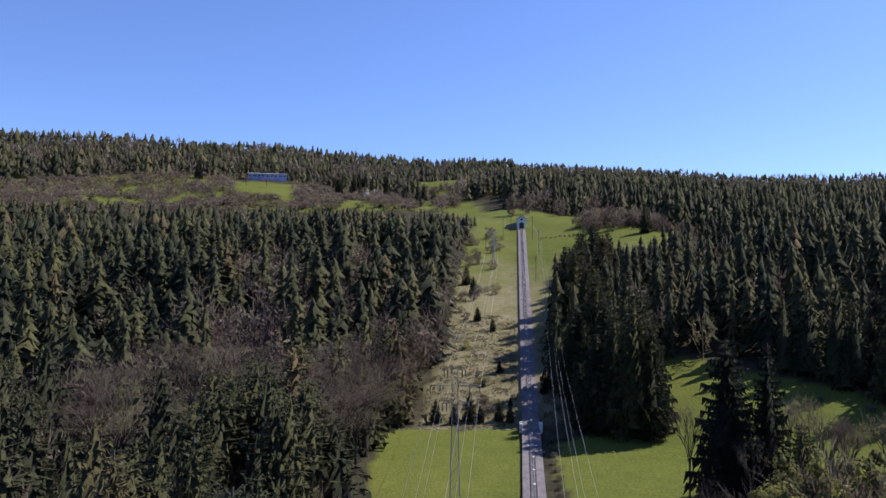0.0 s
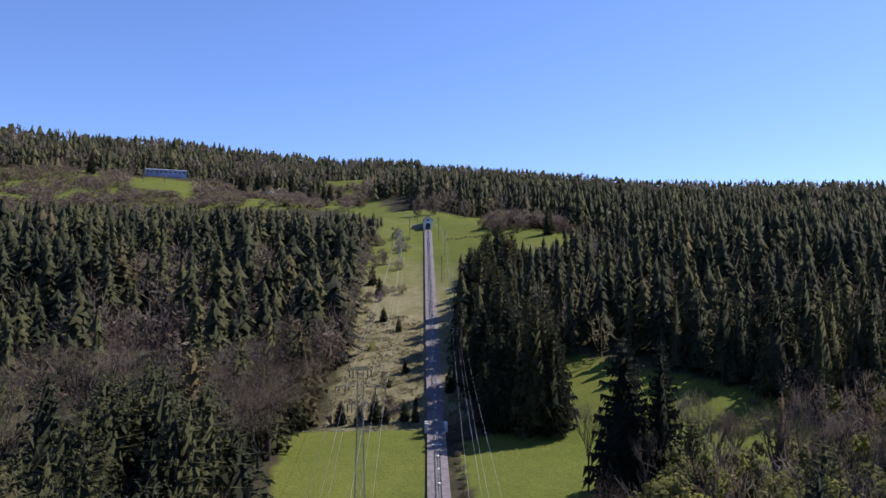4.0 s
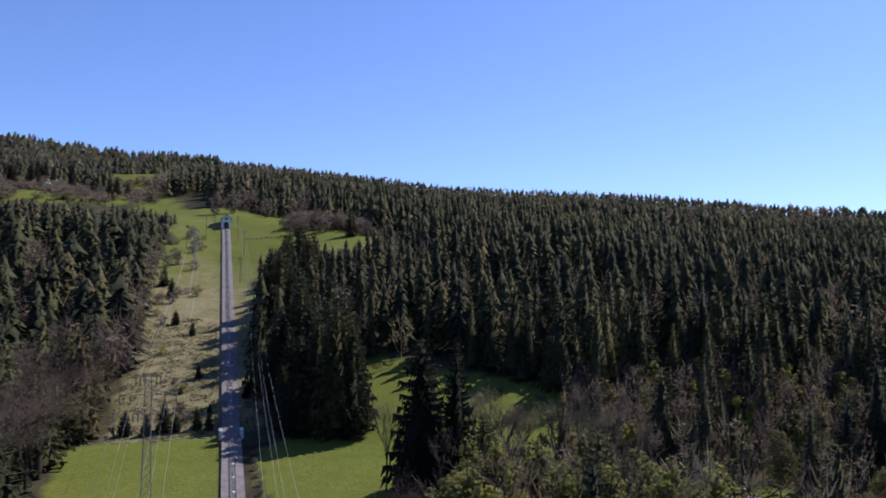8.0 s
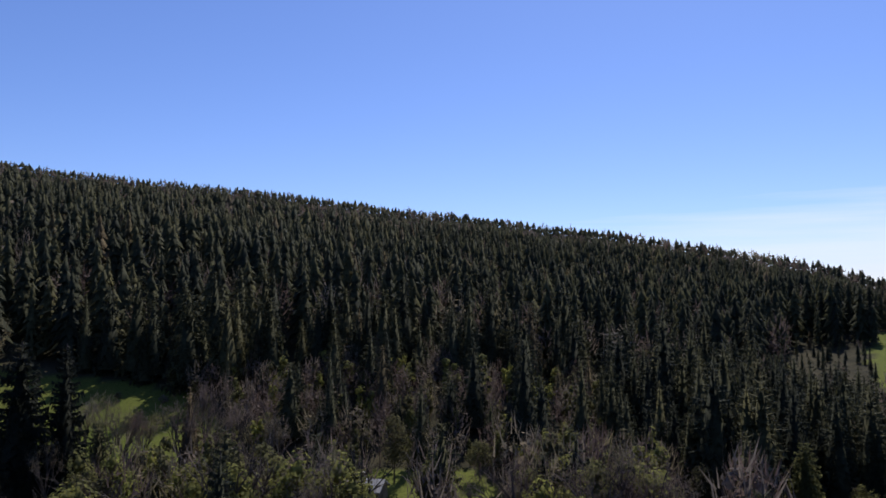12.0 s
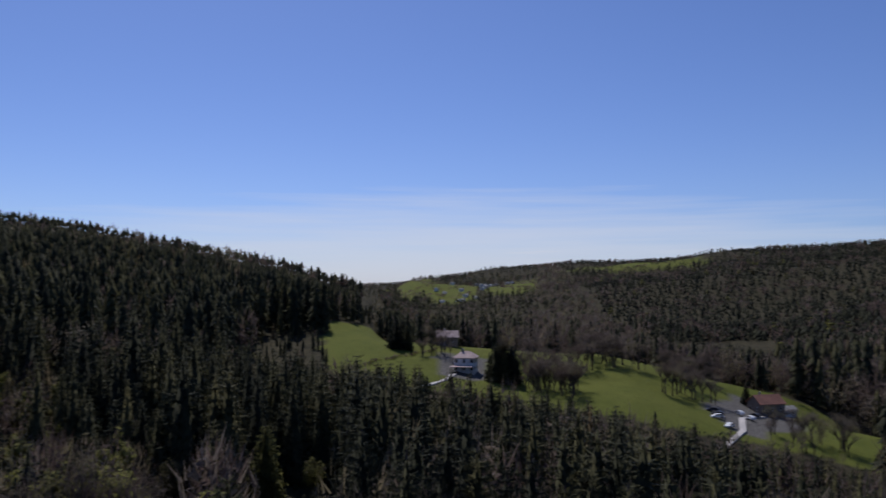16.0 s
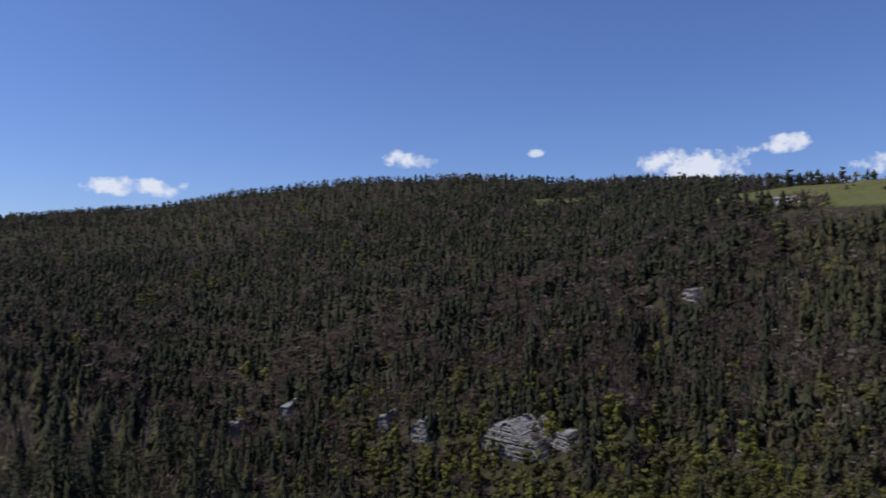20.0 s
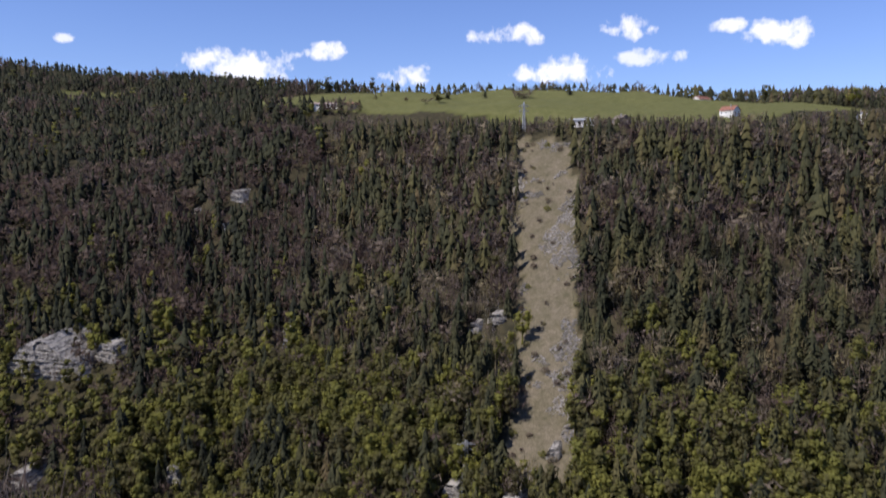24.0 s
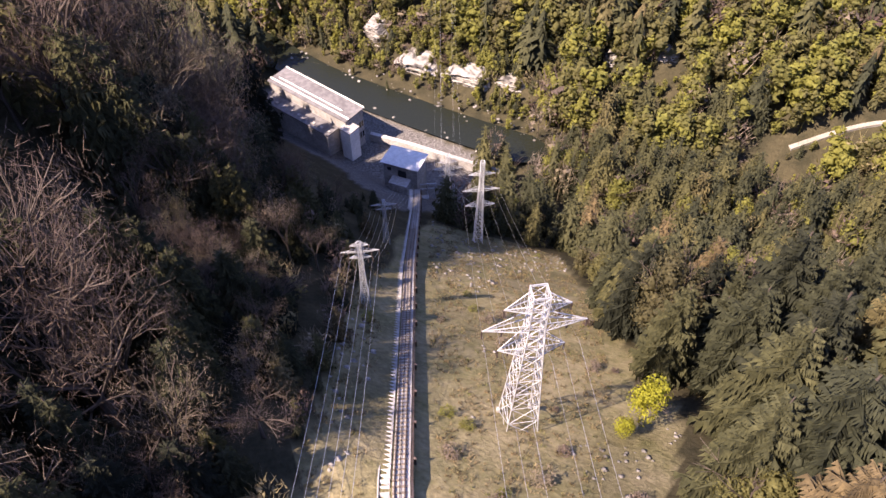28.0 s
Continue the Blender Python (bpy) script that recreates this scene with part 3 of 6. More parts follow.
def build_station():
    x, y = float(track_x(481)), 484
    t = thing("upper_station", pose(x, y, gz(x, 479)), "pale grey funicular station with arched portal and gabled roof", "station building")
    part("wall", prism(bmesh.new(), [(-2.9, -2), (2.9, -2), (2.9, 6.2), (0, 8.4), (-2.9, 6.2)], (-4, 9)), M_WHITE, t)
    bm = bmesh.new()
    for s in (-1, 1):
        prism(bm, [(0, 8.5), (s * 3.5, 5.85), (s * 3.5, 6.1), (0, 8.8)], (-4.7, 9.6))
    part("roof", bm, M_STEEL, t, "light grey sheet-metal roof")
    part("portal_frame", prism(bmesh.new(), [(-2.0, 0.2), (2.0, 0.2), (2.0, 3.4), (1.4, 4.3), (0, 4.8), (-1.4, 4.3), (-2.0, 3.4)], (-4.12, -3.9)), M_WHITE, t, "white arched portal surround")
    part("portal", prism(bmesh.new(), [(-1.5, 0.25), (1.5, 0.25), (1.5, 3.2), (1.0, 3.9), (0, 4.2), (-1.0, 3.9), (-1.5, 3.2)], (-4.2, -4.0)), M_DARK, t, "dark portal opening")
    one_box("upper_window", (0, -4.05, 6.0), (1.6, 0.12, 1.0), M_DARK, t)
    one_box("mast", (0, -3.4, 9.6), (0.12, 0.12, 2.2), M_STEEL, t)
    part("annex", prism(bmesh.new(), [(-9.5, -2), (-2.95, -2), (-2.95, 4.2), (-9.5, 2.4)], (-1, 7)), M_WOOD, t, "low lean-to annex")
    part("annex_roof", prism(bmesh.new(), [(-10, 2.35), (-2.95, 4.3), (-2.95, 4.55), (-10, 2.6)], (-1.6, 7.5)), M_STEEL, t)


build_station()


# ---- power lines ----
def pylon(x, y, tall, base, arms, label, turn=0.0, bar=0.16, group="lattice pylons", single=False, steel=M_STEEL):
    """A tapered square lattice tower. arms: height as a share of tall, half length."""
    t = thing("pylon", pose(x, y, gz(x, y) - 0.2, 0, 0, turn), label, "pylon", group)
    top = base * 0.42
    half = lambda u: (base + (top - base) * min(1, u / 0.8)) / 2
    corner = lambda k, u: ((-1, 1)[k % 2] * half(u), (-1, 1)[k // 2] * half(u), tall * u)
    for k in range(4):
        bm = bmesh.new()
        beam(bm, corner(k, 0), corner(k, 0.8), bar)
        beam(bm, corner(k, 0.8), corner(k, 1.0), bar)
        leg = part("leg", bm, steel, t)
        one_box("footing", corner(k, 0), (bar * 4, bar * 4, 0.9), M_CONC, leg, "pale concrete footing", 0.05)
    levels, u = [0.0], 0.0
    while u < 1:
        u = min(1, u + 2.0 * half(u) / tall * 0.9)
        levels.append(u)
    whole = bmesh.new()
    for a, b in zip(levels, levels[1:]):
        for p, q in ((0, 1), (1, 3), (3, 2), (2, 0)):
            for e, f, w in ((corner(p, a), corner(q, b), 0.55), (corner(q, a), corner(p, b), 0.55), (corner(p, b), corner(q, b), 0.5)):
                if single:
                    bm = bmesh.new()
                    beam(bm, e, f, bar * w)
                    part("brace", bm, steel, t)
                else:
                    beam(whole, e, f, bar * w)
    if single:
        whole.free()
    else:
        part("bracing", whole, steel, t)["kind"] = "stuff"
    for u, reach in arms:
        for s in (-1, 1):
            bm = bmesh.new()
            h, z = half(u), tall * u
            tip = (s * reach, 0, z)
            for f in (-1, 1):
                beam(bm, (s * h, f * h, z), tip, bar * 0.8)
                beam(bm, (s * h, f * h, z + h * 1.5), tip, bar * 0.7)
                for k in range(1, 6):
                    w = k / 6
                    p = Vector((s * h, f * h, z)).lerp(Vector(tip), w)
                    q = Vector((s * h, f * h, z + h * 1.5)).lerp(Vector(tip), w)
                    beam(bm, p, q, bar * 0.45)
                    beam(bm, q, Vector((s * h, f * h, z)).lerp(Vector(tip), w - 1 / 6), bar * 0.4)
                    if f == 1:
                        beam(bm, p, (p.x, -p.y, p.z), bar * 0.45)
            arm = part("cross_arm", bm, steel, t)
            for w in (1.0, 0.55):
                c = Vector((s * (h + (reach - h) * w), 0, z))
                bm = bmesh.new()
                beam(bm, c, c - Vector((0, 0, 1.25)), 0.14)
                part("insulator", bm, M_RAIL, arm, "brown insulator string")
    return t


pylon(-12.6, -40.2, 26.5, 3.9, [(0.64, 3.5), (0.79, 5.3), (0.91, 3.3)], "tall grey steel lattice pylon on the cleared slope", 4, 0.105, single=True)
pylon(5.8, -66.4, 14.6, 1.3, [(0.78, 1.7), (0.87, 2.7), (0.96, 1.3)], "slender green-grey lattice pylon beside the track", 2, 0.06)
pylon(2.9, -97, 12.5, 1.2, [(0.80, 1.6), (0.9, 2.5)], "slender lattice pylon in the shaded gorge", 2, 0.06)
pylon(-15.0, -160, 21, 2.6, [(0.6, 2.6), (0.73, 4.4), (0.86, 3.0)], "steel lattice pylon above the power station", 2, 0.11)
pylon(-18.2, -114.4, 27, 2.0, [(0.5, 3.4), (0.68, 4.2), (0.86, 3.0)], "pale steel lattice pylon at the edge of the clearing", 3, 0.1)
pylon(-9.8, 119.5, 34.5, 2.2, [(0.83, 2.0), (0.91, 3.9), (0.985, 1.7)], "tall thin lattice pylon standing in the green meadow", 0, 0.05, steel=M_OLDSTEEL)
pylon(-25.6, -311, 15, 2.4, [(0.74, 3.0), (0.9, 4.0)], "small steel lattice pylon on a rock shelf", 2, 0.2)
pylon(-12, 388, 17, 1.6, [(0.82, 3.0), (0.95, 2.2)], "thin lattice pylon in the upper meadow", 0, 0.13)
pylon(-86, -548, 20, 2.2, [(0.7, 3.4), (0.88, 4.2)], "steel lattice pylon at the top of the clearing", 2, 0.22)
for px_, py_, ph in ((-3.6, 462, 12), (-8.2, 455, 13), (-6.0, 520, 12), (9.0, 440, 14), (11.5, 400, 13), (8.5, 345, 12), (12.5, 300, 12), (11.0, 240, 12), (-17, 415, 9)):
    t_ = thing("utility_pole", pose(px_, py_, gz(px_, py_) - 0.2), "dark wooden power-line pole with a cross arm", "utility pole", "wooden poles")
    bm_ = bmesh.new()
    beam(bm_, (0, 0, 0), (0, 0, ph), 0.24)
    part("post", bm_, M_WOOD, t_)
    bm_ = bmesh.new()
    beam(bm_, (-1.6, 0, ph - 0.8), (1.6, 0, ph - 0.8), 0.16)
    beam(bm_, (-1.1, 0, ph - 1.9), (1.1, 0, ph - 1.9), 0.14)
    part("cross_arm", bm_, M_WOOD, t_)


def wire(points, sag, thick=0.03):
    """A line of sagging spans."""
    bm = bmesh.new()
    line = []
    for p, q in zip(points, points[1:]):
        for k in range(13):
            u = k / 12
            v = Vector(p).lerp(Vector(q), u)
            line.append(v - Vector((0, 0, sag * 4 * u * (1 - u))))
    ring = []
    for i, p in enumerate(line):
        d = (line[min(i + 1, len(line) - 1)] - line[max(i - 1, 0)]).normalized()
        s = d.cross(Vector((0, 0, 1))).normalized()
        n = s.cross(d)
        ring.append([bm.verts.new(p + thick * (s * math.cos(a) + n * math.sin(a))) for a in (0.5, 2.6, 4.7)])
    for a, b in zip(ring, ring[1:]):
        for k in range(3):
            bm.faces.new((a[k], a[(k + 1) % 3], b[(k + 1) % 3], b[k]))
    ob = part("power_line", bm, M_WIRE)
    tagged(ob, "thin bare metal power line wire strung between pylons", "wire", "power lines")


def arm_end(x, y, tall, u, off):
    return (x + off, y, gz(x, y) + tall * u - 1.2)


for u_, off_, a_, b_, lo_ in ((0.82, -3.0, 0.83, -2.0, 0.56), (0.95, 2.2, 0.985, 1.7, 0.84), (0.82, 3.0, 0.91, 3.9, 0.70), (0.95, -2.2, 0.985, -1.7, 0.84), (0.82, -1.7, 0.91, -3.9, 0.70), (0.82, 1.7, 0.83, 2.0, 0.56)):
    wire([arm_end(-12, 388, 17, u_, off_), arm_end(-9.8, 119.5, 34.5, a_, b_), arm_end(-12.6, -40.2, 26.5, lo_, b_ * 1.25)], 4.0, 0.016)
    wire([arm_end(-12.6, -40.2, 26.5, lo_, b_ * 1.25), arm_end(-18.2, -114.4, 27, lo_, b_ * 1.05), (-15 + b_, -160, gz(-15, -160) + 17)], 1.2, 0.015)
    wire([(-15 + b_, -160, gz(-15, -160) + 17), arm_end(-25.6, -311, 15, 0.74 if off_ < 0 else 0.9, off_), arm_end(-86, -548, 20, 0.7, off_)], 5.0, 0.012)
for k_ in range(6):
    o_ = (k_ - 2.5) * 1.05
    wire([(9.0 + o_, 90, gz(9, 90) + 17), (9.5 + o_, 0, gz(9, 0) + 15), arm_end(5.8, -66.4, 14.6, 0.87 if abs(o_) > 2 else 0.78, o_), arm_end(2.9, -97, 12.5, 0.88, o_ * 0.9), (-2 + o_, -150, gz(-2, -150) + 6)], 2.0, 0.02)
    if k_ in (0, 2, 3, 5):
        wire([(9.0 + o_, 90, gz(9, 90) + 17), (11 + o_ * 0.6, 240, gz(11, 240) + 11), (11 + o_ * 0.4, 400, gz(11.5, 400) + 12.5), (6 + o_ * 0.3, 478, gz(6, 478) + 8)], 2.0, 0.018)


# ---- the power station in the gorge ----
def build_power_station():
    turn = math.degrees(math.atan2(-23, 26))
    c = ((10.2 + 36.1) / 2 + 3.0, (-192.1 - 214.6) / 2 + 2.2)
    base = CAM_Z - 177
    t = thing("power_station", pose(c[0], c[1], base, 0, 0, turn), "long flat-roofed concrete hydroelectric power station beside the river", "power station")
    L = 34.5
    one_box("hall", (0, -0.5, 7.5), (L, 8.5, 15.0), M_CONC, t, "tall concrete machine hall", 0.1)
    roof = one_box("roof", (0, -0.5, 15.2), (L + 0.8, 9.3, 0.4), M_ROOFM, t, "grey felted flat roof", 0.05)
    part("parapet", box(box(bmesh.new(), (0, -5.0, 15.55), (L + 0.8, 0.3, 0.4)), (0, 2.4, 15.55), (L + 0.8, 0.5, 0.3)), M_WHITE, roof, "pale roof edge")
    one_box("roof_rail", (1.0, 0.6, 15.6), (L - 6, 0.35, 0.2), M_WHITE, roof, "white raised roof joint")
    one_box("annex", (1.5, 6.3, 5.4), (L - 4, 5.2, 10.8), M_CONC, t, "lower concrete annex", 0.1)
    ar = one_box("annex_roof", (1.5, 6.3, 10.95), (L - 3.4, 5.8, 0.35), M_ROOFM, t, "patched grey flat roof", 0.05)
    for k in range(8):
        one_box("roof_hatch", (-13 + k * 3.4, 7.3, 11.3), (0.9, 0.9, 0.35), M_CONC, ar, "pale roof light", 0.05)
    one_box("stair_tower", (-L / 2 - 1.4, 3.6, 6.6), (4.2, 4.4, 13.2), M_WHITE, t, "white rendered stair tower", 0.08)
    one_box("tower_roof", (-L / 2 - 1.4, 3.6, 13.35), (4.6, 4.8, 0.3), M_CONC, t)
    for row in range(2):
        for k in range(5):
            win = one_box("window", (-L / 2 - 0.05, -3.9 + k * 1.2, 5 + row * 4.4), (0.16, 0.9, 2.6), M_CONC, t)
            one_box("pane", (-L / 2 - 0.1, -3.9 + k * 1.2, 5 + row * 4.4), (0.16, 0.7, 2.3), M_DARK, win)
    for k in range(11):
        win = one_box("window", (-15 + k * 3.0, -4.8, 8.5), (1.6, 0.16, 6.0), M_CONC, t)
        one_box("pane", (-15 + k * 3.0, -4.86, 8.5), (1.3, 0.16, 5.6), M_DARK, win)


build_power_station()


M_PALE = surface("pale_sheet_metal", (0.5, 0.5, 0.5), (0.68, 0.68, 0.67), 1.0, 0.6, 0.0, 0.1, 0.01, 0.2)


def build_lower_station():
    x, y = -2.4, -164.5
    t = thing("lower_station", pose(x, y, CAM_Z - 162, 0, 0, math.degrees(math.atan2(-4.5, 9.9)) + 180), "small shed-like funicular valley station with a pale metal roof", "station building")
    part("wall", prism(bmesh.new(), [(-3.6, -12), (3.6, -12), (3.6, 3.6), (-3.6, 4.4)], (-5.4, 5.4)), M_CONC, t).matrix_basis = Matrix.Rotation(math.pi / 2, 4, "Z")
    part("roof", prism(bmesh.new(), [(-4.5, 4.68), (4.5, 3.7), (4.5, 3.95), (-4.5, 4.93)], (-6.0, 6.0)), M_PALE, t, "pale corrugated metal roof").matrix_basis = Matrix.Rotation(math.pi / 2, 4, "Z")
    one_box("portal", (0.6, -3.65, 1.2), (2.6, 0.16, 2.6), M_DARK, t)
    one_box("window", (-3.5, -3.65, 2.2), (1.2, 0.16, 1.1), M_DARK, t)
    one_box("platform", (0.5, -5.4, -5.8), (6.0, 3.6, 11.6), M_CONC, t, "concrete boarding platform", 0.05)
    # transformer frame beside it
    g = thing("switchgear_frame", pose(-9.0, -161, gz(-9, -161)), "grey steel switchgear portal beside the valley station", "electrical frame")
    for px in (-2.4, 0, 2.4):
        one_box("post", (px, 0, 3.2), (0.25, 0.25, 6.6), M_STEEL, g)
    for h in (4.2, 6.2):
        one_box("crossbar", (0, 0, h), (5.6, 0.25, 0.3), M_STEEL, g)
    one_box("transformer", (0.8, 1.6, 1.2), (2.2, 1.6, 2.4), M_STEEL, g, "grey transformer box", 0.1)
    bm = bmesh.new()
    pts = [(8.3, -195.1, CAM_Z - 175.5), (-3.9, -189.4, CAM_Z - 175.5), (-23, -179.2, CAM_Z - 175.5), (-34, -174, CAM_Z - 176)]
    w = part("river_wall", sweep(bm, pts, 0.7, 1.2, -5), M_CONC)
    tagged(w, "pale concrete embankment wall along the tailrace", "wall")
    r = random.Random(4)
    bm = bmesh.new()
    for k in range(110):
        x = r.uniform(-60, 40)
        y = float(np.interp(x, RX, RY)) + r.choice((r.uniform(-9, 3), r.uniform(-4, 2), r.gauss(17, 2)))
        s = 0.15 + 0.6 * r.random() ** 3
        g0 = bmesh.ops.create_icosphere(bm, subdivisions=1, radius=s)["verts"]
        for v in g0:
            v.co *= r.uniform(0.75, 1.2)
            v.co.z *= 0.6
        bmesh.ops.translate(bm, vec=(x, y, max(gz(x, y), 2.6)), verts=g0)
    tagged(part("boulders", bm, M_ROCK), "pale limestone boulders along the river's edge", "boulders", kind="stuff")


build_lower_station()


def build_river_road():
    pts = [(float(x), float(road_y(x)), gz(float(x), float(road_y(x)))) for x in np.arange(-200, -128, 4.0)]
    road = part("gravel_road", sweep(bmesh.new(), pts, 1.1, 0.35, -2.5), M_GRAVELR)
    tagged(road, "pale gravel forest road along the river bank", "road", kind="structure")


def road_y(x):
    return -178.5 + 0.03 * (x + 131) + 1.5 * np.sin(x * 0.09)


M_GRAVELR = surface("pale_gravel", (0.2, 0.18, 0.15), (0.36, 0.33, 0.285), 2.0, 0.95)
build_river_road()


# ---- limestone cliffs on the far slope ----
def cliff(x, y, wide, high, deep, seed, tilt=0.0):
    """A bedded rock face set into the slope, facing the river; x, y is the foot of its middle."""
    r = random.Random(seed)
    s = -math.atan(np.interp(x, RX, np.gradient(RY, 4.0)))
    m = Matrix.Translation((x, y, gz(x, y))) @ Matrix.Rotation(s * -1 + radians(tilt), 4, "Z")
    nx = max(12, int(wide / 0.7))
    beds, h = [-5.0], -1.0
    while h < high * 1.15:
        beds.append(h)
        h += r.choice((0.5, 0.8, 0.8, 1.2, 1.9)) * max(0.6, min(1.3, high / 11))
    step = [r.choice((-0.75, -0.2, 0.0, 0.25, 0.5)) for _ in beds]
    bm, grid, crowns = bmesh.new(), [], []
    for i in range(nx + 1):
        u = i / nx
        ends = min(1.0, 3.0 * min(u, 1 - u) + 0.1)
        crowns.append(high * ends * (0.84 + 0.3 * noise.noise((u * wide * 0.09, seed, 0)) + 0.2 * noise.noise((math.floor(u * wide * 0.35), seed, 3))))
    feet = [gz(*(m @ Vector(((i / nx - 0.5) * wide, 0, 0))).xy) - m.translation.z for i in range(nx + 1)]
    for j, (b, o) in enumerate(zip(beds, step)):
        for edge in (0, 1):
            row = []
            for i in range(nx + 1):
                u = i / nx
                top = beds[j + 1] if j + 1 < len(beds) else b + 0.8
                level = min(top - 0.12 if edge else b, crowns[i])
                block = 0.9 * noise.noise((math.floor(u * wide / 2.3 + 0.37 * j) * 1.7, math.floor(j / 2) * 1.3, seed)) + 0.5 * noise.noise((math.floor(u * wide / 0.9) * 1.1, j * 2.1, seed))
                out = o + block + 2.2 * noise.noise((u * wide * 0.06, 0.3 * j / len(beds), seed)) - 0.07 * level - 4.5 * abs(2 * u - 1) ** 6
                row.append(bm.verts.new(((u - 0.5) * wide + 0.12 * r.uniform(-1, 1), out, 0.6 * feet[i] + level)))
            grid.append(row)
    for a, b in zip(grid, grid[1:]):
        for i in range(nx):
            bm.faces.new((a[i], a[i + 1], b[i + 1], b[i]))
    deep = max(deep, 1.5 * high)
    back = [bm.verts.new((v.co.x, -deep, v.co.z + 0.12 * deep)) for v in grid[-1]]
    for i in range(nx):
        bm.faces.new((grid[-1][i], grid[-1][i + 1], back[i + 1], back[i]))
    for side in (0, nx):
        e = bm.verts.new((grid[0][side].co.x, -deep, -5))
        bm.faces.new([g[side] for g in grid] + [back[side], e])
    bmesh.ops.recalc_face_normals(bm, faces=bm.faces)
    ob = part("cliff", bm, M_STRATA)
    ob.matrix_basis = m
    tagged(ob, "pale layered limestone cliff showing between the trees", "cliff", "limestone cliffs", kind="structure")
    return ob


CLIFFS = [(212, -441, 56, 24, 12, 0), (178, -449, 20, 13, 9, 0), (283, -449, 18, 17, 9, 0), (319, -456, 14, 14, 8, 0), (423, -466, 17, 18, 8, 0), (455, -440, 16, 12, 8, 0), (69, -428, 7, 13, 7, 0),
          (128, -583, 18, 9, 7, 0), (134, -559, 7, 9, 6, 0), (164, -603, 9, 7, 6, 0), (114, -359, 11, 11, 7, 0), (195, -376, 20, 11, 8, 0), (-47, -384, 12, 6, 6, 0), (-35, -383, 9, 7, 6, 0),
          (-40, -286, 17, 9, 8, 0), (-18, -301, 12, 9, 7, 0), (-15, -266, 13, 9, 8, 0), (-61, -302, 8, 7, 6, 0), (-91, -271, 5, 6, 5, 0), (7, -247, 12, 8, 6, 0), (-8, -230.5, 21, 5.5, 7, 0), (-26, -221, 22, 5, 7, 0),
          (-42, -216, 14, 3.6, 6, 0), (-58, -222, 8, 6, 5, 0), (-78, -215, 8, 6, 5, 0), (-96, -211, 10, 5.5, 5, 0)]
for i_, (x_, y_, w_, h_, d_, a_) in enumerate(CLIFFS):
    cliff(x_, y_, w_, h_, d_, i_ * 7 + 1, a_)


# ---- houses ----
def hip_house():
    x, y = 294, 31
    t = thing("farmhouse", pose(x, y, gz(x, y), 0, 0, 84), "square white two-storey house with a pale pink hipped roof", "house")
    w, d, h = 7.8, 7.4, 5.2
    one_box("wall", (0, 0, h / 2 - 0.5), (w, d, h + 1), M_WHITE, t)
    bm = bmesh.new()
    e = [bm.verts.new((sx * (w / 2 + 0.6), sy * (d / 2 + 0.6), h)) for sx, sy in ((-1, -1), (1, -1), (1, 1), (-1, 1))]
    f = [bm.verts.new((v.co.x, v.co.y, h + 0.25)) for v in e]
    r = [bm.verts.new((-1.6, 0, h + 2.6)), bm.verts.new((1.6, 0, h + 2.6))]
    for i in range(4):
        bm.faces.new((e[i], e[(i + 1) % 4], f[(i + 1) % 4], f[i]))
    bm.faces.new((f[0], f[1], r[1], r[0]))
    bm.faces.new((f[2], f[3], r[0], r[1]))
    bm.faces.new((f[1], f[2], r[1]))
    bm.faces.new((f[3], f[0], r[0]))
    bm.faces.new(e[::-1])
    bmesh.ops.recalc_face_normals(bm, faces=bm.faces)
    part("roof", bm, M_PINK, t, "faded pink tiled hipped roof")
    for f_ in (-1, 1):
        for zz in (1.5, 4.2):
            for xx in (-3, 0, 3):
                win = one_box("window", (xx, f_ * (d / 2 + 0.02), zz), (1.0, 0.12, 1.4), M_CONC, t)
                one_box("pane", (xx, f_ * (d / 2 + 0.06), zz), (0.8, 0.1, 1.2), M_DARK, win)
            for yy in (-2, 2):
                win = one_box("window", (f_ * (w / 2 + 0.02), yy, zz), (0.12, 1.0, 1.4), M_CONC, t)
                one_box("pane", (f_ * (w / 2 + 0.06), yy, zz), (0.1, 0.8, 1.2), M_DARK, win)
    one_box("porch_roof", (0.4, d / 2 + 2.4, 2.3), (8.6, 3.8, 0.25), M_PINK, t, "low pink porch roof", 0.04)
    for xx in (-3.4, 0, 4.2):
        one_box("porch_post", (xx, d / 2 + 4.0, 1.0), (0.2, 0.2, 2.4), M_WOOD, t)
    one_box("chimney", (1.2, 0.5, h + 2.6), (0.7, 0.7, 1.6), M_CONC, t, "", 0.04)


M_PINK = surface("faded_pink_tiles", (0.42, 0.3, 0.28), (0.6, 0.46, 0.43), 2.0)
hip_house()
gable_house("farm_barn", pose(338, 44, gz(338, 44), 0, 0, 8), 7, 9, 4.2, 2.4, M_WOOD, M_PINK, "small barn with a pale tiled roof among bare trees", "barn", (1, 1))
gable_house("chalet", pose(316, -86, gz(316, -86), 0, 0, 22), 8.5, 11, 4.4, 2.8, M_WOOD, M_RED, "brown farmhouse with a reddish tiled gable roof", "house", (2, 1))
gable_house("garage", pose(324, -96, gz(324, -96), 0, 0, 22), 4.5, 6, 2.4, 1.2, M_WHITE, M_CONC, "small white garage beside the farmhouse", "garage", (1, 1))
gable_house("cottage", pose(-168, 836, gz(-168, 836), 0, 0, -8), 7.5, 9, 3.4, 2.6, M_WHITE, M_CONC, "white cottage with a pale roof on the hillside", "house", (2, 1))
gable_house("meadow_house", pose(-178, 900, gz(-178, 900), 0, 0, -80), 7, 13, 2.8, 1.6, M_WHITE, M_STEEL, "low white house below the spruces", "house", (2, 1))
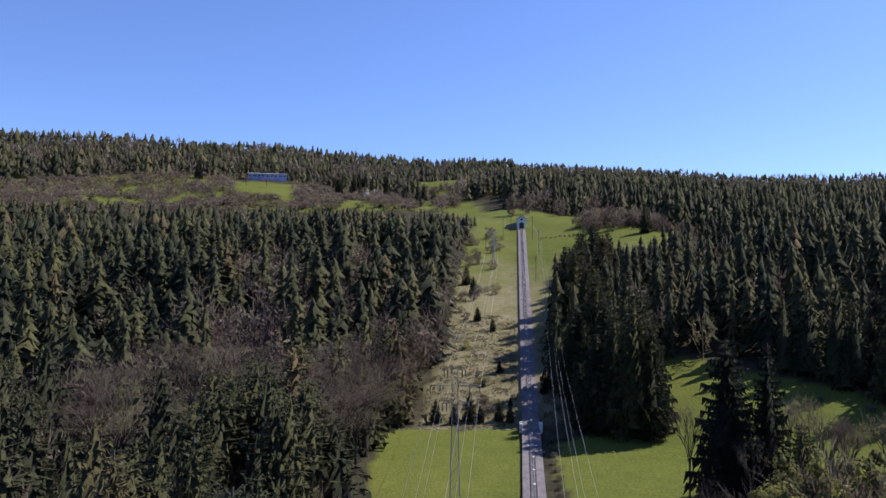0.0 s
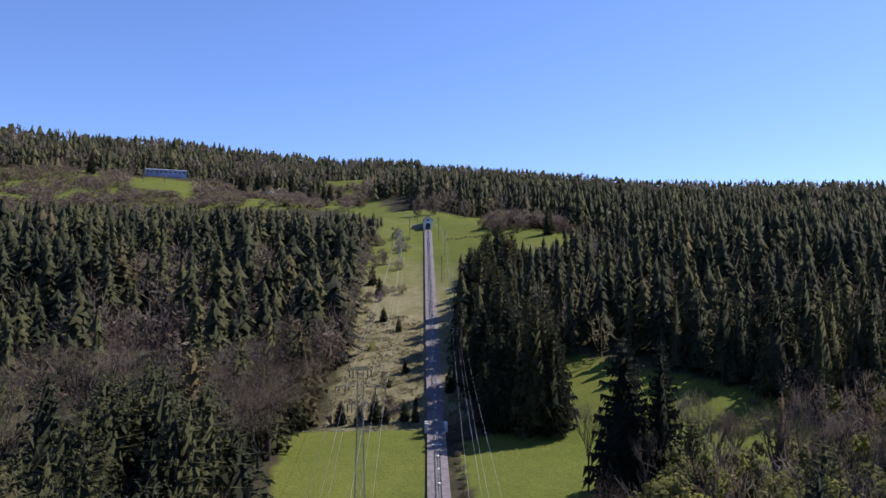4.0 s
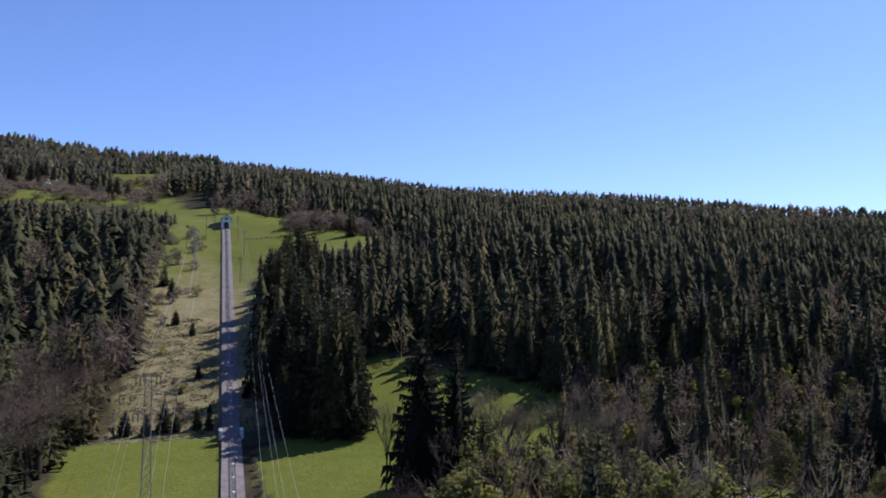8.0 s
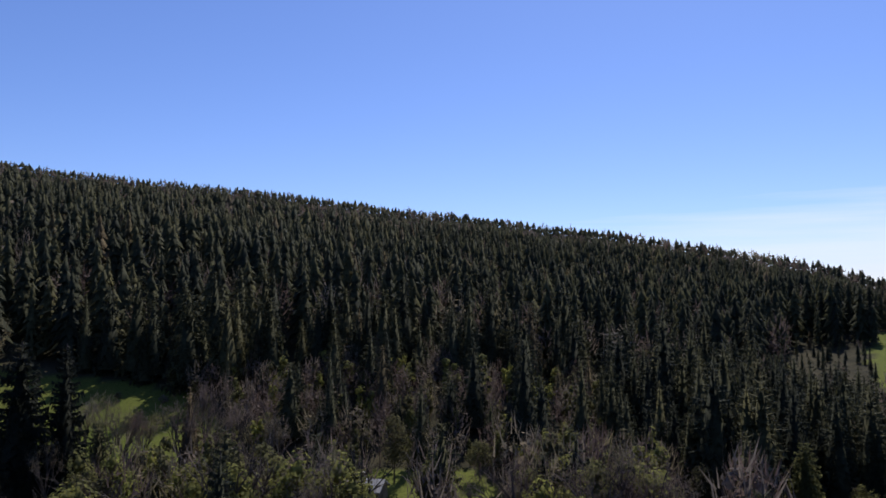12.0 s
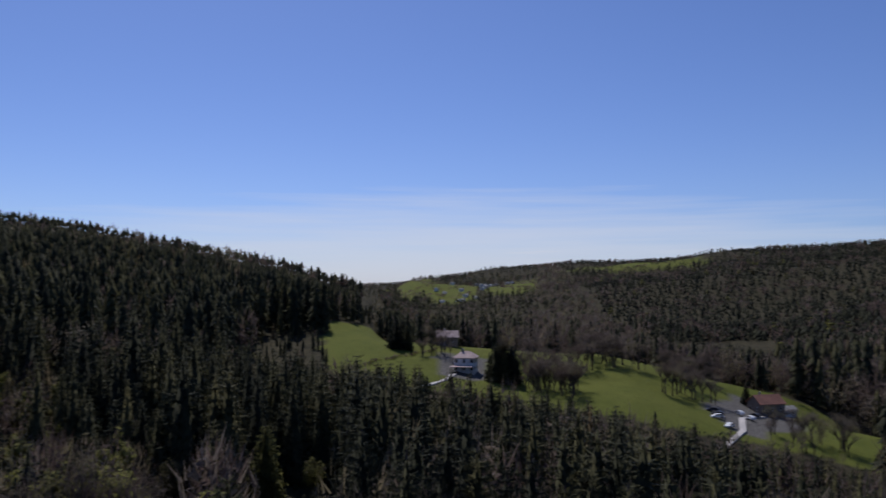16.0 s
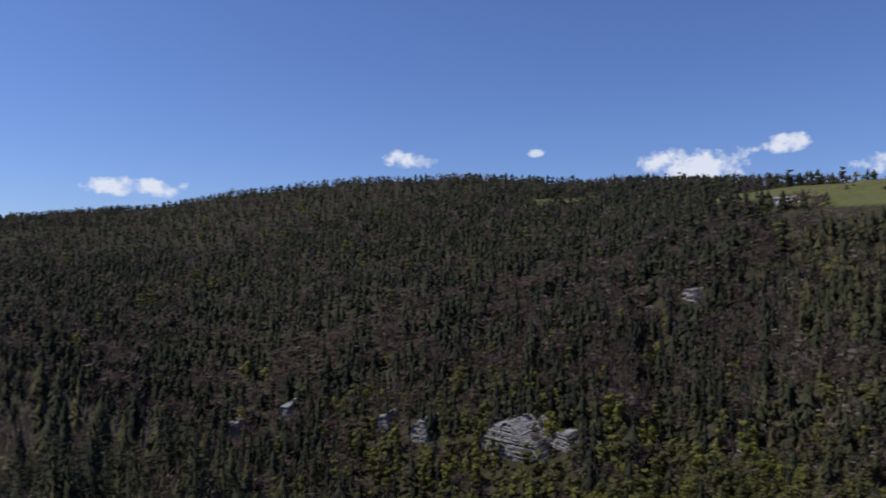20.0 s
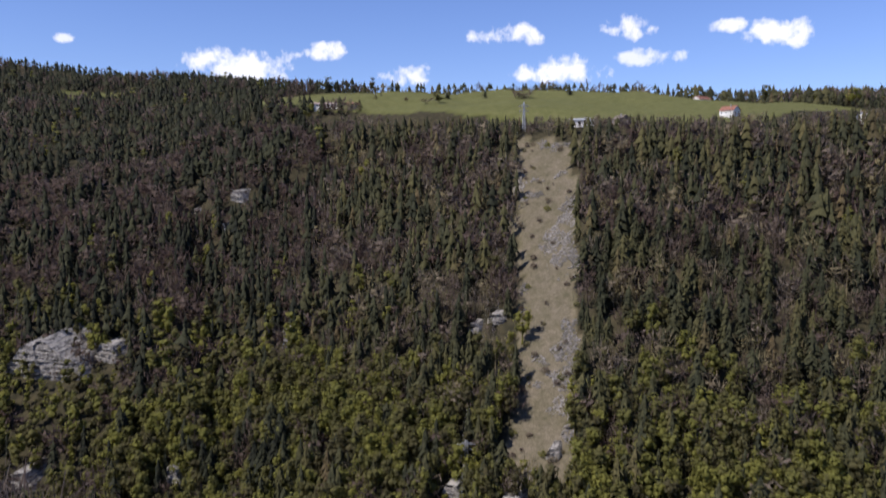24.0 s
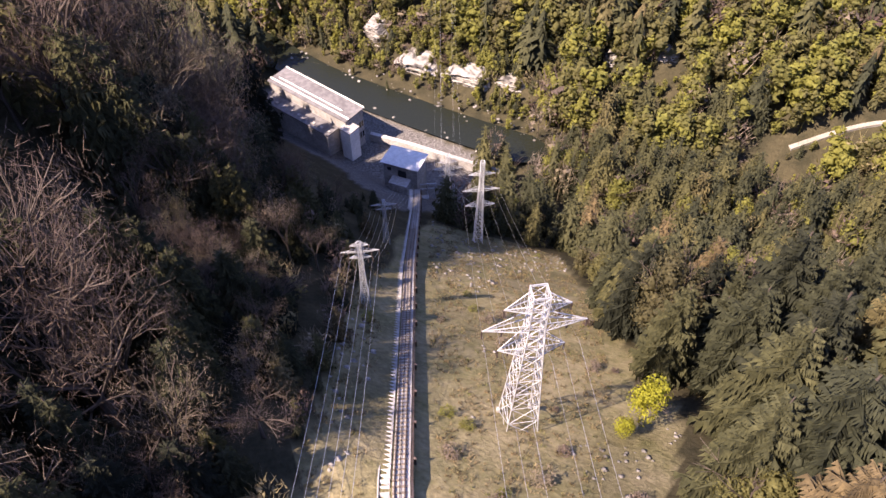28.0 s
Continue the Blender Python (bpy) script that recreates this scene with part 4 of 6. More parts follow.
gable_house("hut", pose(88, 112, gz(88, 112), 0, 0, 30), 5, 6.5, 2.4, 1.4, M_WOOD, M_CONC, "small wooden hut with a pale chimney in the clearing", "hut", (1, 1))
gable_house("ridge_farm", pose(-232, -535, gz(-232, -535), 0, 0, 35), 9, 11, 4, 3, M_WHITE, M_RED, "white farmhouse with a broad brown roof on the plateau", "house", (2, 1), group="plateau farms")
gable_house("ridge_farm", pose(-290, -470, gz(-290, -470), 0, 0, -30), 8, 14, 3.4, 2.6, M_WHITE, M_RED, "long white farmhouse with a reddish roof", "house", (2, 1), group="plateau farms")
gable_house("ridge_farm", pose(-150, -522, gz(-150, -522), 0, 0, 20), 9, 10, 3.2, 2.6, M_WOOD, M_WOOD, "brown wooden barn at the forest's edge", "barn", (2, 1), group="plateau farms")
gable_house("ridge_farm", pose(-300, -760, gz(-300, -760), 0, 0, -60), 9, 18, 3.6, 2.8, M_WHITE, M_RED, "white farmhouse with a red-brown roof on the skyline", "house", (2, 1), group="plateau farms")
gable_house("ridge_farm", pose(-250, -790, gz(-250, -790), 0, 0, 30), 8, 12, 3.4, 2.8, M_WOOD, M_WOOD, "dark wooden farm building on the skyline", "barn", (2, 1), group="plateau farms")


def long_hall(name, m, L, d, h, wall, roof, label, cat, bays):
    t = thing(name, m, label, cat)
    one_box("wall", (0, 0, h / 2 - 1.5), (L, d, h + 3), wall, t)
    part("roof", prism(bmesh.new(), [(-d / 2 - 0.7, h), (d / 2 + 0.7, h), (d / 2 + 0.7, h + 0.3), (0, h + 1.7), (-d / 2 - 0.7, h + 0.3)], (-L / 2 - 0.6, L / 2 + 0.6)), roof, t).matrix_basis = Matrix.Rotation(math.pi / 2, 4, "Z")
    for k in range(bays):
        x = (k - (bays - 1) / 2) * L / bays
        win = one_box("window", (x, -d / 2 - 0.03, h * 0.62), (L / bays * 0.62, 0.14, h * 0.4), M_WHITE, t)
        one_box("pane", (x, -d / 2 - 0.07, h * 0.62), (L / bays * 0.52, 0.14, h * 0.32), M_DARK, win)
    return t


M_BLUEW = surface("blue_wall_cladding", (0.24, 0.26, 0.44), (0.34, 0.37, 0.55), 0.8, 0.6)
long_hall("holiday_centre", pose(-312, 918, gz(-312, 918), 0, 0, 18), 47, 11, 6.5, M_BLUEW, M_BLUE, "long blue-clad hall with a pale blue roof on the hillside", "hall", 9)
long_hall("cattle_shed", pose(80, -764, gz(80, -764), 0, 0, 174), 30, 10, 4.2, M_WHITE, M_PINK, "long low cattle shed with a pale pinkish roof", "farm shed", 8)
long_hall("field_shed", pose(50, -752, gz(50, -752), 0, 0, 190), 11, 8, 4.6, M_WOOD, M_RED, "brown gabled farm shed beside the long barn", "farm shed", 2)
long_hall("white_shed", pose(-125, -532, gz(-125, -532), 0, 0, 165), 16, 8, 3.6, M_WHITE, M_STEEL, "low white shed with a metal roof by the forest", "farm shed", 4)


# ---- the farm drive and the cars on it ----
def build_drive():
    pts = [(x, y, gz(x, y) + 0.12) for x, y in ((243, -50), (252, -56), (262, -61), (272, -66), (281, -68), (290, -70), (299, -76), (306, -82))]
    tagged(part("farm_drive", sweep(bmesh.new(), pts, 1.6, 0.05, -0.6), M_GRAVEL), "pale gravel drive curving up to the farm", "drive", kind="structure")
    pts = [(x, y, gz(x, y) + 0.12) for x, y in ((252, 48), (262, 40), (272, 36), (284, 35))]
    tagged(part("farm_lane", sweep(bmesh.new(), pts, 1.5, 0.05, -0.6), M_GRAVEL), "pale lane leading to the white house", "lane", kind="structure")


M_GRAVEL = surface("pale_gravel", (0.4, 0.37, 0.35), (0.62, 0.58, 0.55), 2.0, 0.95)
build_drive()


def car(x, y, turn, paint, label):
    t = thing("parked_car", pose(x, y, gz(x, y) + 0.1, 0, 0, turn), label, "car", "cars at the farm")
    part("body", prism(bmesh.new(), [(-2.1, 0.35), (2.1, 0.35), (2.15, 0.8), (1.2, 0.95), (0.6, 1.45), (-1.2, 1.5), (-2.0, 1.0)], (-0.85, 0.85)), paint, t)
    part("windows", prism(bmesh.new(), [(1.0, 0.98), (0.55, 1.38), (-1.1, 1.43), (-1.7, 1.02)], (-0.87, 0.87)), M_DARK, t, "dark car windows")
    for sx in (-1.3, 1.3):
        for sy in (-0.8, 0.8):
            bm = bmesh.new()
            bmesh.ops.create_cone(bm, cap_ends=True, segments=12, radius1=0.34, radius2=0.34, depth=0.22)
            wheel = part("wheel", bm, M_DARK, t)
            wheel.matrix_basis = Matrix.Translation((sx, sy, 0.34)) @ Matrix.Rotation(math.pi / 2, 4, "X")


M_CARW = surface("white_car_paint", (0.7, 0.7, 0.7), (0.8, 0.8, 0.8), 1.0, 0.3, 0, 0, 0, 0.05)
M_CARD = surface("dark_car_paint", (0.03, 0.035, 0.045), (0.05, 0.05, 0.06), 1.0, 0.3, 0, 0, 0, 0.05)
for x_, y_, a_, c_, l_ in ((285, -61, 80, M_CARD, "dark parked car on the gravel yard"), (281, -60, 95, M_CARW, "white parked van on the gravel yard"), (292, -74, 10, M_CARW, "white car parked near the farmhouse"),
                           (296, -71, 20, M_CARW, "white car parked on the drive"), (272, -62, 140, M_CARW, "white car beside the meadow"), (289, -60, 85, M_CARD, "dark car parked in a row"), (301, -78, 30, M_CARD, "dark car close to the farmhouse")):
    car(x_, y_, a_, c_, l_)


# ---- the far village ----
def build_village():
    r = random.Random(9)
    first = None
    for k in range(26):
        d = r.uniform(1760, 2420)
        x, y = d, float(np.interp(d, [1760, 2050, 2420], [235, 250, 160])) + r.uniform(-70, 75)
        m = pose(x, y, gz(x, y), 0, 0, r.uniform(0, 180))
        if first is None:
            first = gable_house("village_house", m, 9, 11, 5, 3, M_WHITE, M_CONC, "small white village house with a pale roof, far off", "house", (2, 1), False, 0.6, "village houses")
        else:
            copy_thing(first, m)


build_village()


# ---- trees: shapes of unit height, as vertex and triangle arrays ----
def skirt_shape(seed, tiers, spokes, slim=1.0, loose=0):
    """A conifer seen from afar: overlapping ragged skirts of boughs, with loose ones poking out."""
    r = np.random.RandomState(seed)
    lean, belly, ph = r.uniform(0.135, 0.19) * slim, r.uniform(0.46, 0.7), r.uniform(0, 6.283, 2)
    v, f = [], []
    swell = lambda u, a: 1 + 0.16 * math.sin(2 * a + ph[0]) + 0.14 * math.sin(13 * u + a + ph[1])
    for k in range(tiers):
        u = (k + r.uniform(-0.2, 0.2)) / (tiers - 1)
        u = min(max(u, 0.0), 1.0)
        h = 0.08 + 0.84 * u ** 0.92
        rad = lean * (1 - 0.94 * u) ** belly * r.uniform(0.8, 1.12) * min(1.0, 0.74 + 1.6 * u)
        top = min(0.985 + 0.015 * u, h + 1.3 / tiers + 0.35 * rad)
        n, turn = max(4, int(round(spokes * (1 - 0.4 * u)))), r.uniform(0, 6.283)
        b = len(v)
        v.append((r.uniform(-0.008, 0.008), r.uniform(-0.008, 0.008), top))
        for i in range(n):
            a = turn + 6.283 * (i + r.uniform(-0.25, 0.25)) / n
            R = rad * r.uniform(0.7, 1.25) * swell(u, a)
            v.append((R * math.cos(a), R * math.sin(a), h - R * r.uniform(0.1, 0.5)))
            a, R = turn + 6.283 * (i + 0.5 + r.uniform(-0.15, 0.15)) / n, rad * r.uniform(0.28, 0.6)
            v.append((R * math.cos(a), R * math.sin(a), h + 0.2 * rad))
        for i in range(2 * n):
            f.append((b, b + 1 + i, b + 1 + (i + 1) % (2 * n)))
    for k in range(loose):
        u, a = 1 - (1 - (k + r.uniform(0, 1)) / loose) ** 0.7, 2.4 * k + r.uniform(-0.6, 0.6)
        h = 0.1 + 0.88 * u
        R = (lean * (1 - 0.96 * u) ** belly + 0.006) * r.uniform(0.8, 1.3) * swell(u, a)
        d, t = np.array([math.cos(a), math.sin(a), 0]), np.array([-math.sin(a), math.cos(a), 0])
        w = 0.2 * R * r.uniform(0.7, 1.3)
        root = d * R * 0.45 + [0, 0, h + 0.22 * R + r.uniform(-0.1, 0.1) * R]
        b = len(v)
        v += [root + t * w + [0, 0, r.uniform(-0.4, 0.4) * w], root - t * w, d * R + [0, 0, h - R * r.uniform(-0.1, 0.4)]]
        f.append((b, b + 1, b + 2))
    return np.array(v, float), np.array(f, int)


def spruce_shape(seed, whorls, pairs, slim=1.0, fat=1.0):
    """A conifer near by: whorls of boughs, each a spine with drooping side sprays, round a narrow core."""
    r = np.random.RandomState(seed)
    lean, belly = r.uniform(0.165, 0.21) * slim, r.uniform(0.55, 0.75)
    v, f = [(0, 0, 0.96)], []
    for i in range(7):
        a = 6.283 * i / 7
        v.append((0.6 * lean * math.cos(a), 0.6 * lean * math.sin(a), 0.07))
        f.append((0, 1 + i, 1 + (i + 1) % 7))
    for k in range(whorls):
        u = (k + r.uniform(-0.25, 0.25)) / whorls
        h, n, turn = 0.07 + 0.91 * u, max(4, int(round((10 - 5 * u) / math.sqrt(fat)))), r.uniform(0, 6.283)
        for i in range(n):
            a = turn + 6.283 * (i + r.uniform(-0.3, 0.3)) / n
            L = (lean * max(0.0, 1 - 0.97 * u) ** belly * r.uniform(0.68, 1.2) + 0.008) * min(1.0, 0.75 + 2 * u)
            d, t = np.array([math.cos(a), math.sin(a), 0]), np.array([-math.sin(a), math.cos(a), 0])
            fall, sag = -0.42 + 0.75 * u + r.uniform(-0.15, 0.15), r.uniform(0.08, 0.22)
            at = lambda q: d * L * q + np.array([0, 0, h + fall * L * q - sag * L * math.sin(3.14 * q)])
            b = len(v)
            v += [at(0.1) + t * 0.08 * L * fat, at(0.1) - t * 0.08 * L * fat, at(1.0)]
            f.append((b, b + 1, b + 2))
            for q in range(pairs):
                w = 0.2 + 0.76 * (q + r.uniform(0.1, 0.9)) / pairs
                p = at(w)
                for side in (1, -1):
                    e = p + t * side * L * 0.36 * (1.2 - w) * r.uniform(0.7, 1.3) + d * L * r.uniform(0.06, 0.2) - [0, 0, L * r.uniform(0.06, 0.42)]
                    b = len(v)
                    v += [p - d * L * 0.055 * fat, p + d * L * r.uniform(0.06, 0.1) * fat + [0, 0, L * 0.04], e]
                    f.append((b, b + 1, b + 2))
    return np.array(v, float), np.array(f, int)


def crown_shape(seed, n, lumps, wide, low, high, size, core=0.0, stretch=1.0):
    """Leaf clumps that lie along the outside of several rounded lumps."""
    r = np.random.RandomState(seed)
    c = ball_points(seed + 7, lumps, wide * 0.62, low + 0.1, high - 0.08)
    rad = r.uniform(0.3, 0.5, lumps) * wide
    i = r.randint(0, lumps, n)
    d = r.normal(size=(n, 3)) + [0, 0, 0.35]
    d /= np.linalg.norm(d, axis=1)[:, None]
    p = c[i] + d * [1, 1, stretch] * (rad[i] * r.uniform(0.75, 1.1, n))[:, None]
    d = d + r.normal(size=(n, 3)) * 0.22
    d /= np.linalg.norm(d, axis=1)[:, None]
    a = np.cross(d, r.normal(size=(n, 3)))
    a /= np.linalg.norm(a, axis=1)[:, None]
    b = np.cross(d, a)
    L = size * r.uniform(0.6, 1.4, (n, 1))
    v = np.stack([p - b * L * 0.8 - a * L * 0.5, p + b * L * 0.8 - a * L * 0.5, p + a * L], 1).reshape(-1, 3)
    leaves = v, np.arange(3 * n).reshape(-1, 3)
    if not core:
        return leaves
    e = np.array([(1, 0, 0), (-1, 0, 0), (0, 1, 0), (0, -1, 0), (0, 0, 1), (0, 0, -1)], float)
    g = np.array([(0, 2, 4), (2, 1, 4), (1, 3, 4), (3, 0, 4), (2, 0, 5), (1, 2, 5), (3, 1, 5), (0, 3, 5)])
    inner = [(c[k] + e * [1, 1, stretch] * rad[k] * core * r.uniform(0.8, 1.15, (6, 1)), g) for k in range(lumps)]
    return joined(leaves, *inner)


def twig_shape(seed, n, wide, low, high, size, thin):
    """Upright outward twigs filling a domed crown."""
    r = np.random.RandomState(seed)
    p = ball_points(seed + 3, n, wide, low, high)
    a = p - [0, 0, low - 0.15]
    a /= np.linalg.norm(a, axis=1)[:, None]
    a += r.normal(size=(n, 3)) * 0.28
    b = np.cross(a, r.normal(size=(n, 3)))
    b /= np.linalg.norm(b, axis=1)[:, None]
    L = size * r.uniform(0.6, 1.4, (n, 1))
    v = np.stack([p - a * L * 0.8 - b * L * thin, p - a * L * 0.8 + b * L * thin, p + a * L * 0.8], 1).reshape(-1, 3)
    return v, np.arange(3 * n).reshape(-1, 3)


def limbs_shape(seed, depth=3, spread=0.62, first=5):
    """A trunk that forks into tapered three-sided limbs; also gives the limb ends."""
    r = np.random.RandomState(seed)
    v, f, ends = [], [], []

    def limb(p, d, L, w, level):
        n = np.cross(d, [0.3, 0.9, 0.1])
        n /= np.linalg.norm(n)
        m = np.cross(d, n)
        e = p + d * L
        b = len(v)
        for c, k in ((p, w), (e, w * 0.55)):
            for t in (0, 2.094, 4.189):
                v.append(c + k * (n * math.cos(t) + m * math.sin(t)))
        for t in range(3):
            u = (t + 1) % 3
            f.extend([(b + t, b + u, b + 3 + u), (b + t, b + 3 + u, b + 3 + t)])
        if level == 0:
            ends.append(e)
            return
        for k in range(first if level == depth else r.randint(3, 5)):
            s = r.normal(size=3)
            s -= d * s.dot(d)
            s /= np.linalg.norm(s)
            q = d * r.uniform(0.7, 1.0) + s * r.uniform(0.3, spread) + np.array([0, 0, 0.15])
            limb(p + d * L * r.uniform(0.55, 1.0), q / np.linalg.norm(q), L * r.uniform(0.5, 0.72), w * 0.5, level - 1)
    limb(np.zeros(3), np.array([0, 0, 1.0]), 0.42, 0.018, depth)
    v = np.array(v)
    top = v[:, 2].max()
    return v / top, np.array(f), np.array(ends) / top


def spray_shape(seed, centres, n, spread, size, thin):
    """Small leaves (thin = 1) or twigs (thin small) scattered round the given points."""
    r = np.random.RandomState(seed)
    c = centres[r.randint(0, len(centres), n)] + r.normal(size=(n, 3)) * spread
    a = r.normal(size=(n, 3)) + [0, 0, 1.6 if thin < 0.5 else 0]
    a /= np.linalg.norm(a, axis=1)[:, None]
    b = np.cross(a, r.normal(size=(n, 3)))
    b /= np.linalg.norm(b, axis=1)[:, None]
    L = size * r.uniform(0.6, 1.4, (n, 1))
    v = np.stack([c - b * L * thin, c + b * L * thin, c + a * L * 1.6], 1).reshape(-1, 3)
    return v, np.arange(3 * n).reshape(-1, 3)


def ball_points(seed, n, wide, low, high):
    r = np.random.RandomState(seed)
    d = r.normal(size=(n, 3))
    d /= np.linalg.norm(d, axis=1)[:, None]
    d *= r.uniform(0.55, 1.0, (n, 1))
    return d * [wide, wide, (high - low) / 2] + [0, 0, (high + low) / 2]


def trunk_shape(w, h, sides=5):
    t = np.arange(sides) * 6.283 / sides
    ring = np.stack([np.cos(t), np.sin(t), 0 * t], -1)
    v = np.concatenate([ring * w * 1.4, ring * w * 0.9 + [0, 0, h * 0.15], ring * w * 0.25 + [0, 0, h]])
    f = []
    for k in range(2):
        for i in range(sides):
            j = (i + 1) % sides
            a, b, c, d = k * sides + i, k * sides + j, (k + 1) * sides + j, (k + 1) * sides + i
            f += [(a, b, c), (a, c, d)]
    return v, np.array(f)


def joined(*shapes):
    v, f, n = [], [], 0
    for a, b in shapes:
        v.append(a)
        f.append(b + n)
        n += len(a)
    return np.concatenate(v), np.concatenate(f)


def mesh_of(name, v, f, material, tint=None):
    me = bpy.data.meshes.new(name)
    me.vertices.add(len(v))
    me.vertices.foreach_set("co", np.asarray(v, np.float32).ravel())
    me.loops.add(3 * len(f))
    me.loops.foreach_set("vertex_index", np.asarray(f, np.int32).ravel())
    me.polygons.add(len(f))
    me.polygons.foreach_set("loop_start", np.arange(0, 3 * len(f), 3, dtype=np.int32))
    if tint is not None:
        me.attributes.new("tint", "FLOAT", "POINT").data.foreach_set("value", np.asarray(tint, np.float32))
    me.update(calc_edges=True)
    me.materials.append(material)
    return me


def spread_out(shape, x, y, z, tall, wide, turn, tint):
    """Many copies of a unit shape as one vertex and triangle array."""
    v, f = shape
    c, s = np.cos(turn)[:, None], np.sin(turn)[:, None]
    X = x[:, None] + (tall * wide)[:, None] * (c * v[:, 0] - s * v[:, 1])
    Y = y[:, None] + (tall * wide)[:, None] * (s * v[:, 0] + c * v[:, 1])
    Z = z[:, None] + tall[:, None] * v[:, 2]
    V = np.stack([X, Y, Z], -1).reshape(-1, 3)
    F = (f[None] + (np.arange(len(x)) * len(v))[:, None, None]).reshape(-1, 3)
    return V, F, np.repeat(tint, len(v))


def plant_positions():
    r = np.random.RandomState(11)
    out = []
    for r0, r1, step in ((16, 260, 7.2), (260, 620, 7.0), (620, 1350, 10.6), (1350, 2500, 17.0), (2500, 4000, 26.0)):
        g = np.arange(-r1, r1, step)
        x, y = (q.ravel() for q in np.meshgrid(g, g))
        x, y = x + r.uniform(-0.48, 0.48, len(x)) * step, y + r.uniform(-0.48, 0.48, len(y)) * step
        d, az = np.hypot(x, y), np.degrees(np.arctan2(x, y))
        ridge = np.interp(az, SKY[:, 0], SKY[:, 2])
        k = (d > r0) & (d < r1) & ((d < ridge * 1.04 + 20) | ((az > 66) & (az < 82) & (d > 1350))) & ((az > -46) | (az < -138) | ((d < 170) & (az < -112)))
        # the upper forest stands wider apart
        k &= (y < 60) | (x > 20) | (d > 620) | (r.uniform(size=len(x)) < 0.44)
        if r0 > 1000:
            k &= (az > 60) & (az < 160)
        out.append(np.stack([x[k], y[k]], -1))
    g = r.uniform(-1, 1, (5200, 2)) * [190, 130] + [-40, -280]
    q = river_q(*g.T)
    out.append(g[(q < -7) & (q > -130)])
    g = np.stack([r.uniform(-165, -42, 330), r.uniform(5, 26, 330)], -1)
    b = r.uniform(-1, 1, (260, 2)) * [18, 60] + [26, -70]
    out.append(b)
    out.append(r.uniform(0, 1, (90, 2)) * [20, 112] + [-56, 93])
    out.append(r.uniform(0, 1, (110, 2)) * [16, 300] + [-44, 200])
    t_, w_ = np.radians(r.uniform(16, 68, 1000)), np.sqrt(r.uniform(108 ** 2, 208 ** 2, 1000))
    out.append(np.stack([w_ * np.sin(t_), w_ * np.cos(t_)], -1))
    t_, w_ = np.radians(r.uniform(62, 132, 900)), np.sqrt(r.uniform(90 ** 2, 262 ** 2, 900))
    out.append(np.stack([w_ * np.sin(t_), w_ * np.cos(t_)], -1))
    e = np.stack([r.uniform(-70, 60, 620), r.uniform(-40, -9, 620)], -1)
    for b in (g, e):
        out.append(np.stack([b[:, 0], np.interp(b[:, 0], RX, RY) + b[:, 1]], -1))
    p = np.concatenate(out)
    x, y = p.T
    banks = np.where((x > -52) & (x < 45), (river_q(x, y) > 1) & (river_q(x, y) < 17), np.abs(river_q(x, y)) < 6)
    k = ~(within(MEADOWS, x, y) | within(SCRUB, x, y) | within(BUILT, x, y)) & ~banks & (np.hypot(x + 28, y + 41) > 9.5)
    k &= ~((x < -115) & (x > -190) & (np.abs(y - road_y(x)) < 3.2))
    k &= (np.abs(x - track_x(y)) > 7) | (y > 520) | (y < -150)
    k &= ~np.any([np.hypot(x - c[0], y - c[1]) < min(c[2], 24) * 0.22 for c in CLIFFS], axis=0)
    # lone trees and thickets in the open ground
    g = r.uniform(-1, 1, (26000, 2)) * [460, 420] + [-30, -820]
    far_side = within(MEADOWS[10:11], *g.T) & (fbm(*g.T, 70, 31) > 0.5)
    h = r.uniform(-1, 1, (16000, 2)) * [250, 190] + [-300, 760]
    hill = within(MEADOWS[5:7], *h.T) & (fbm(*h.T, 80, 32) - 0.0011 * (h[:, 0] + 250) > -0.16)
    v = r.uniform(0, 1, (5000, 2)) * [1300, 1180] + [1740, -500]
    hedge = within(MEADOWS[12:14] + MEADOWS[16:18], *v.T) & (fbm(*v.T, 190, 33) > -0.05)
    return np.concatenate([p[k], g[far_side][:90], h[hill][:2300], v[hedge][:700]])


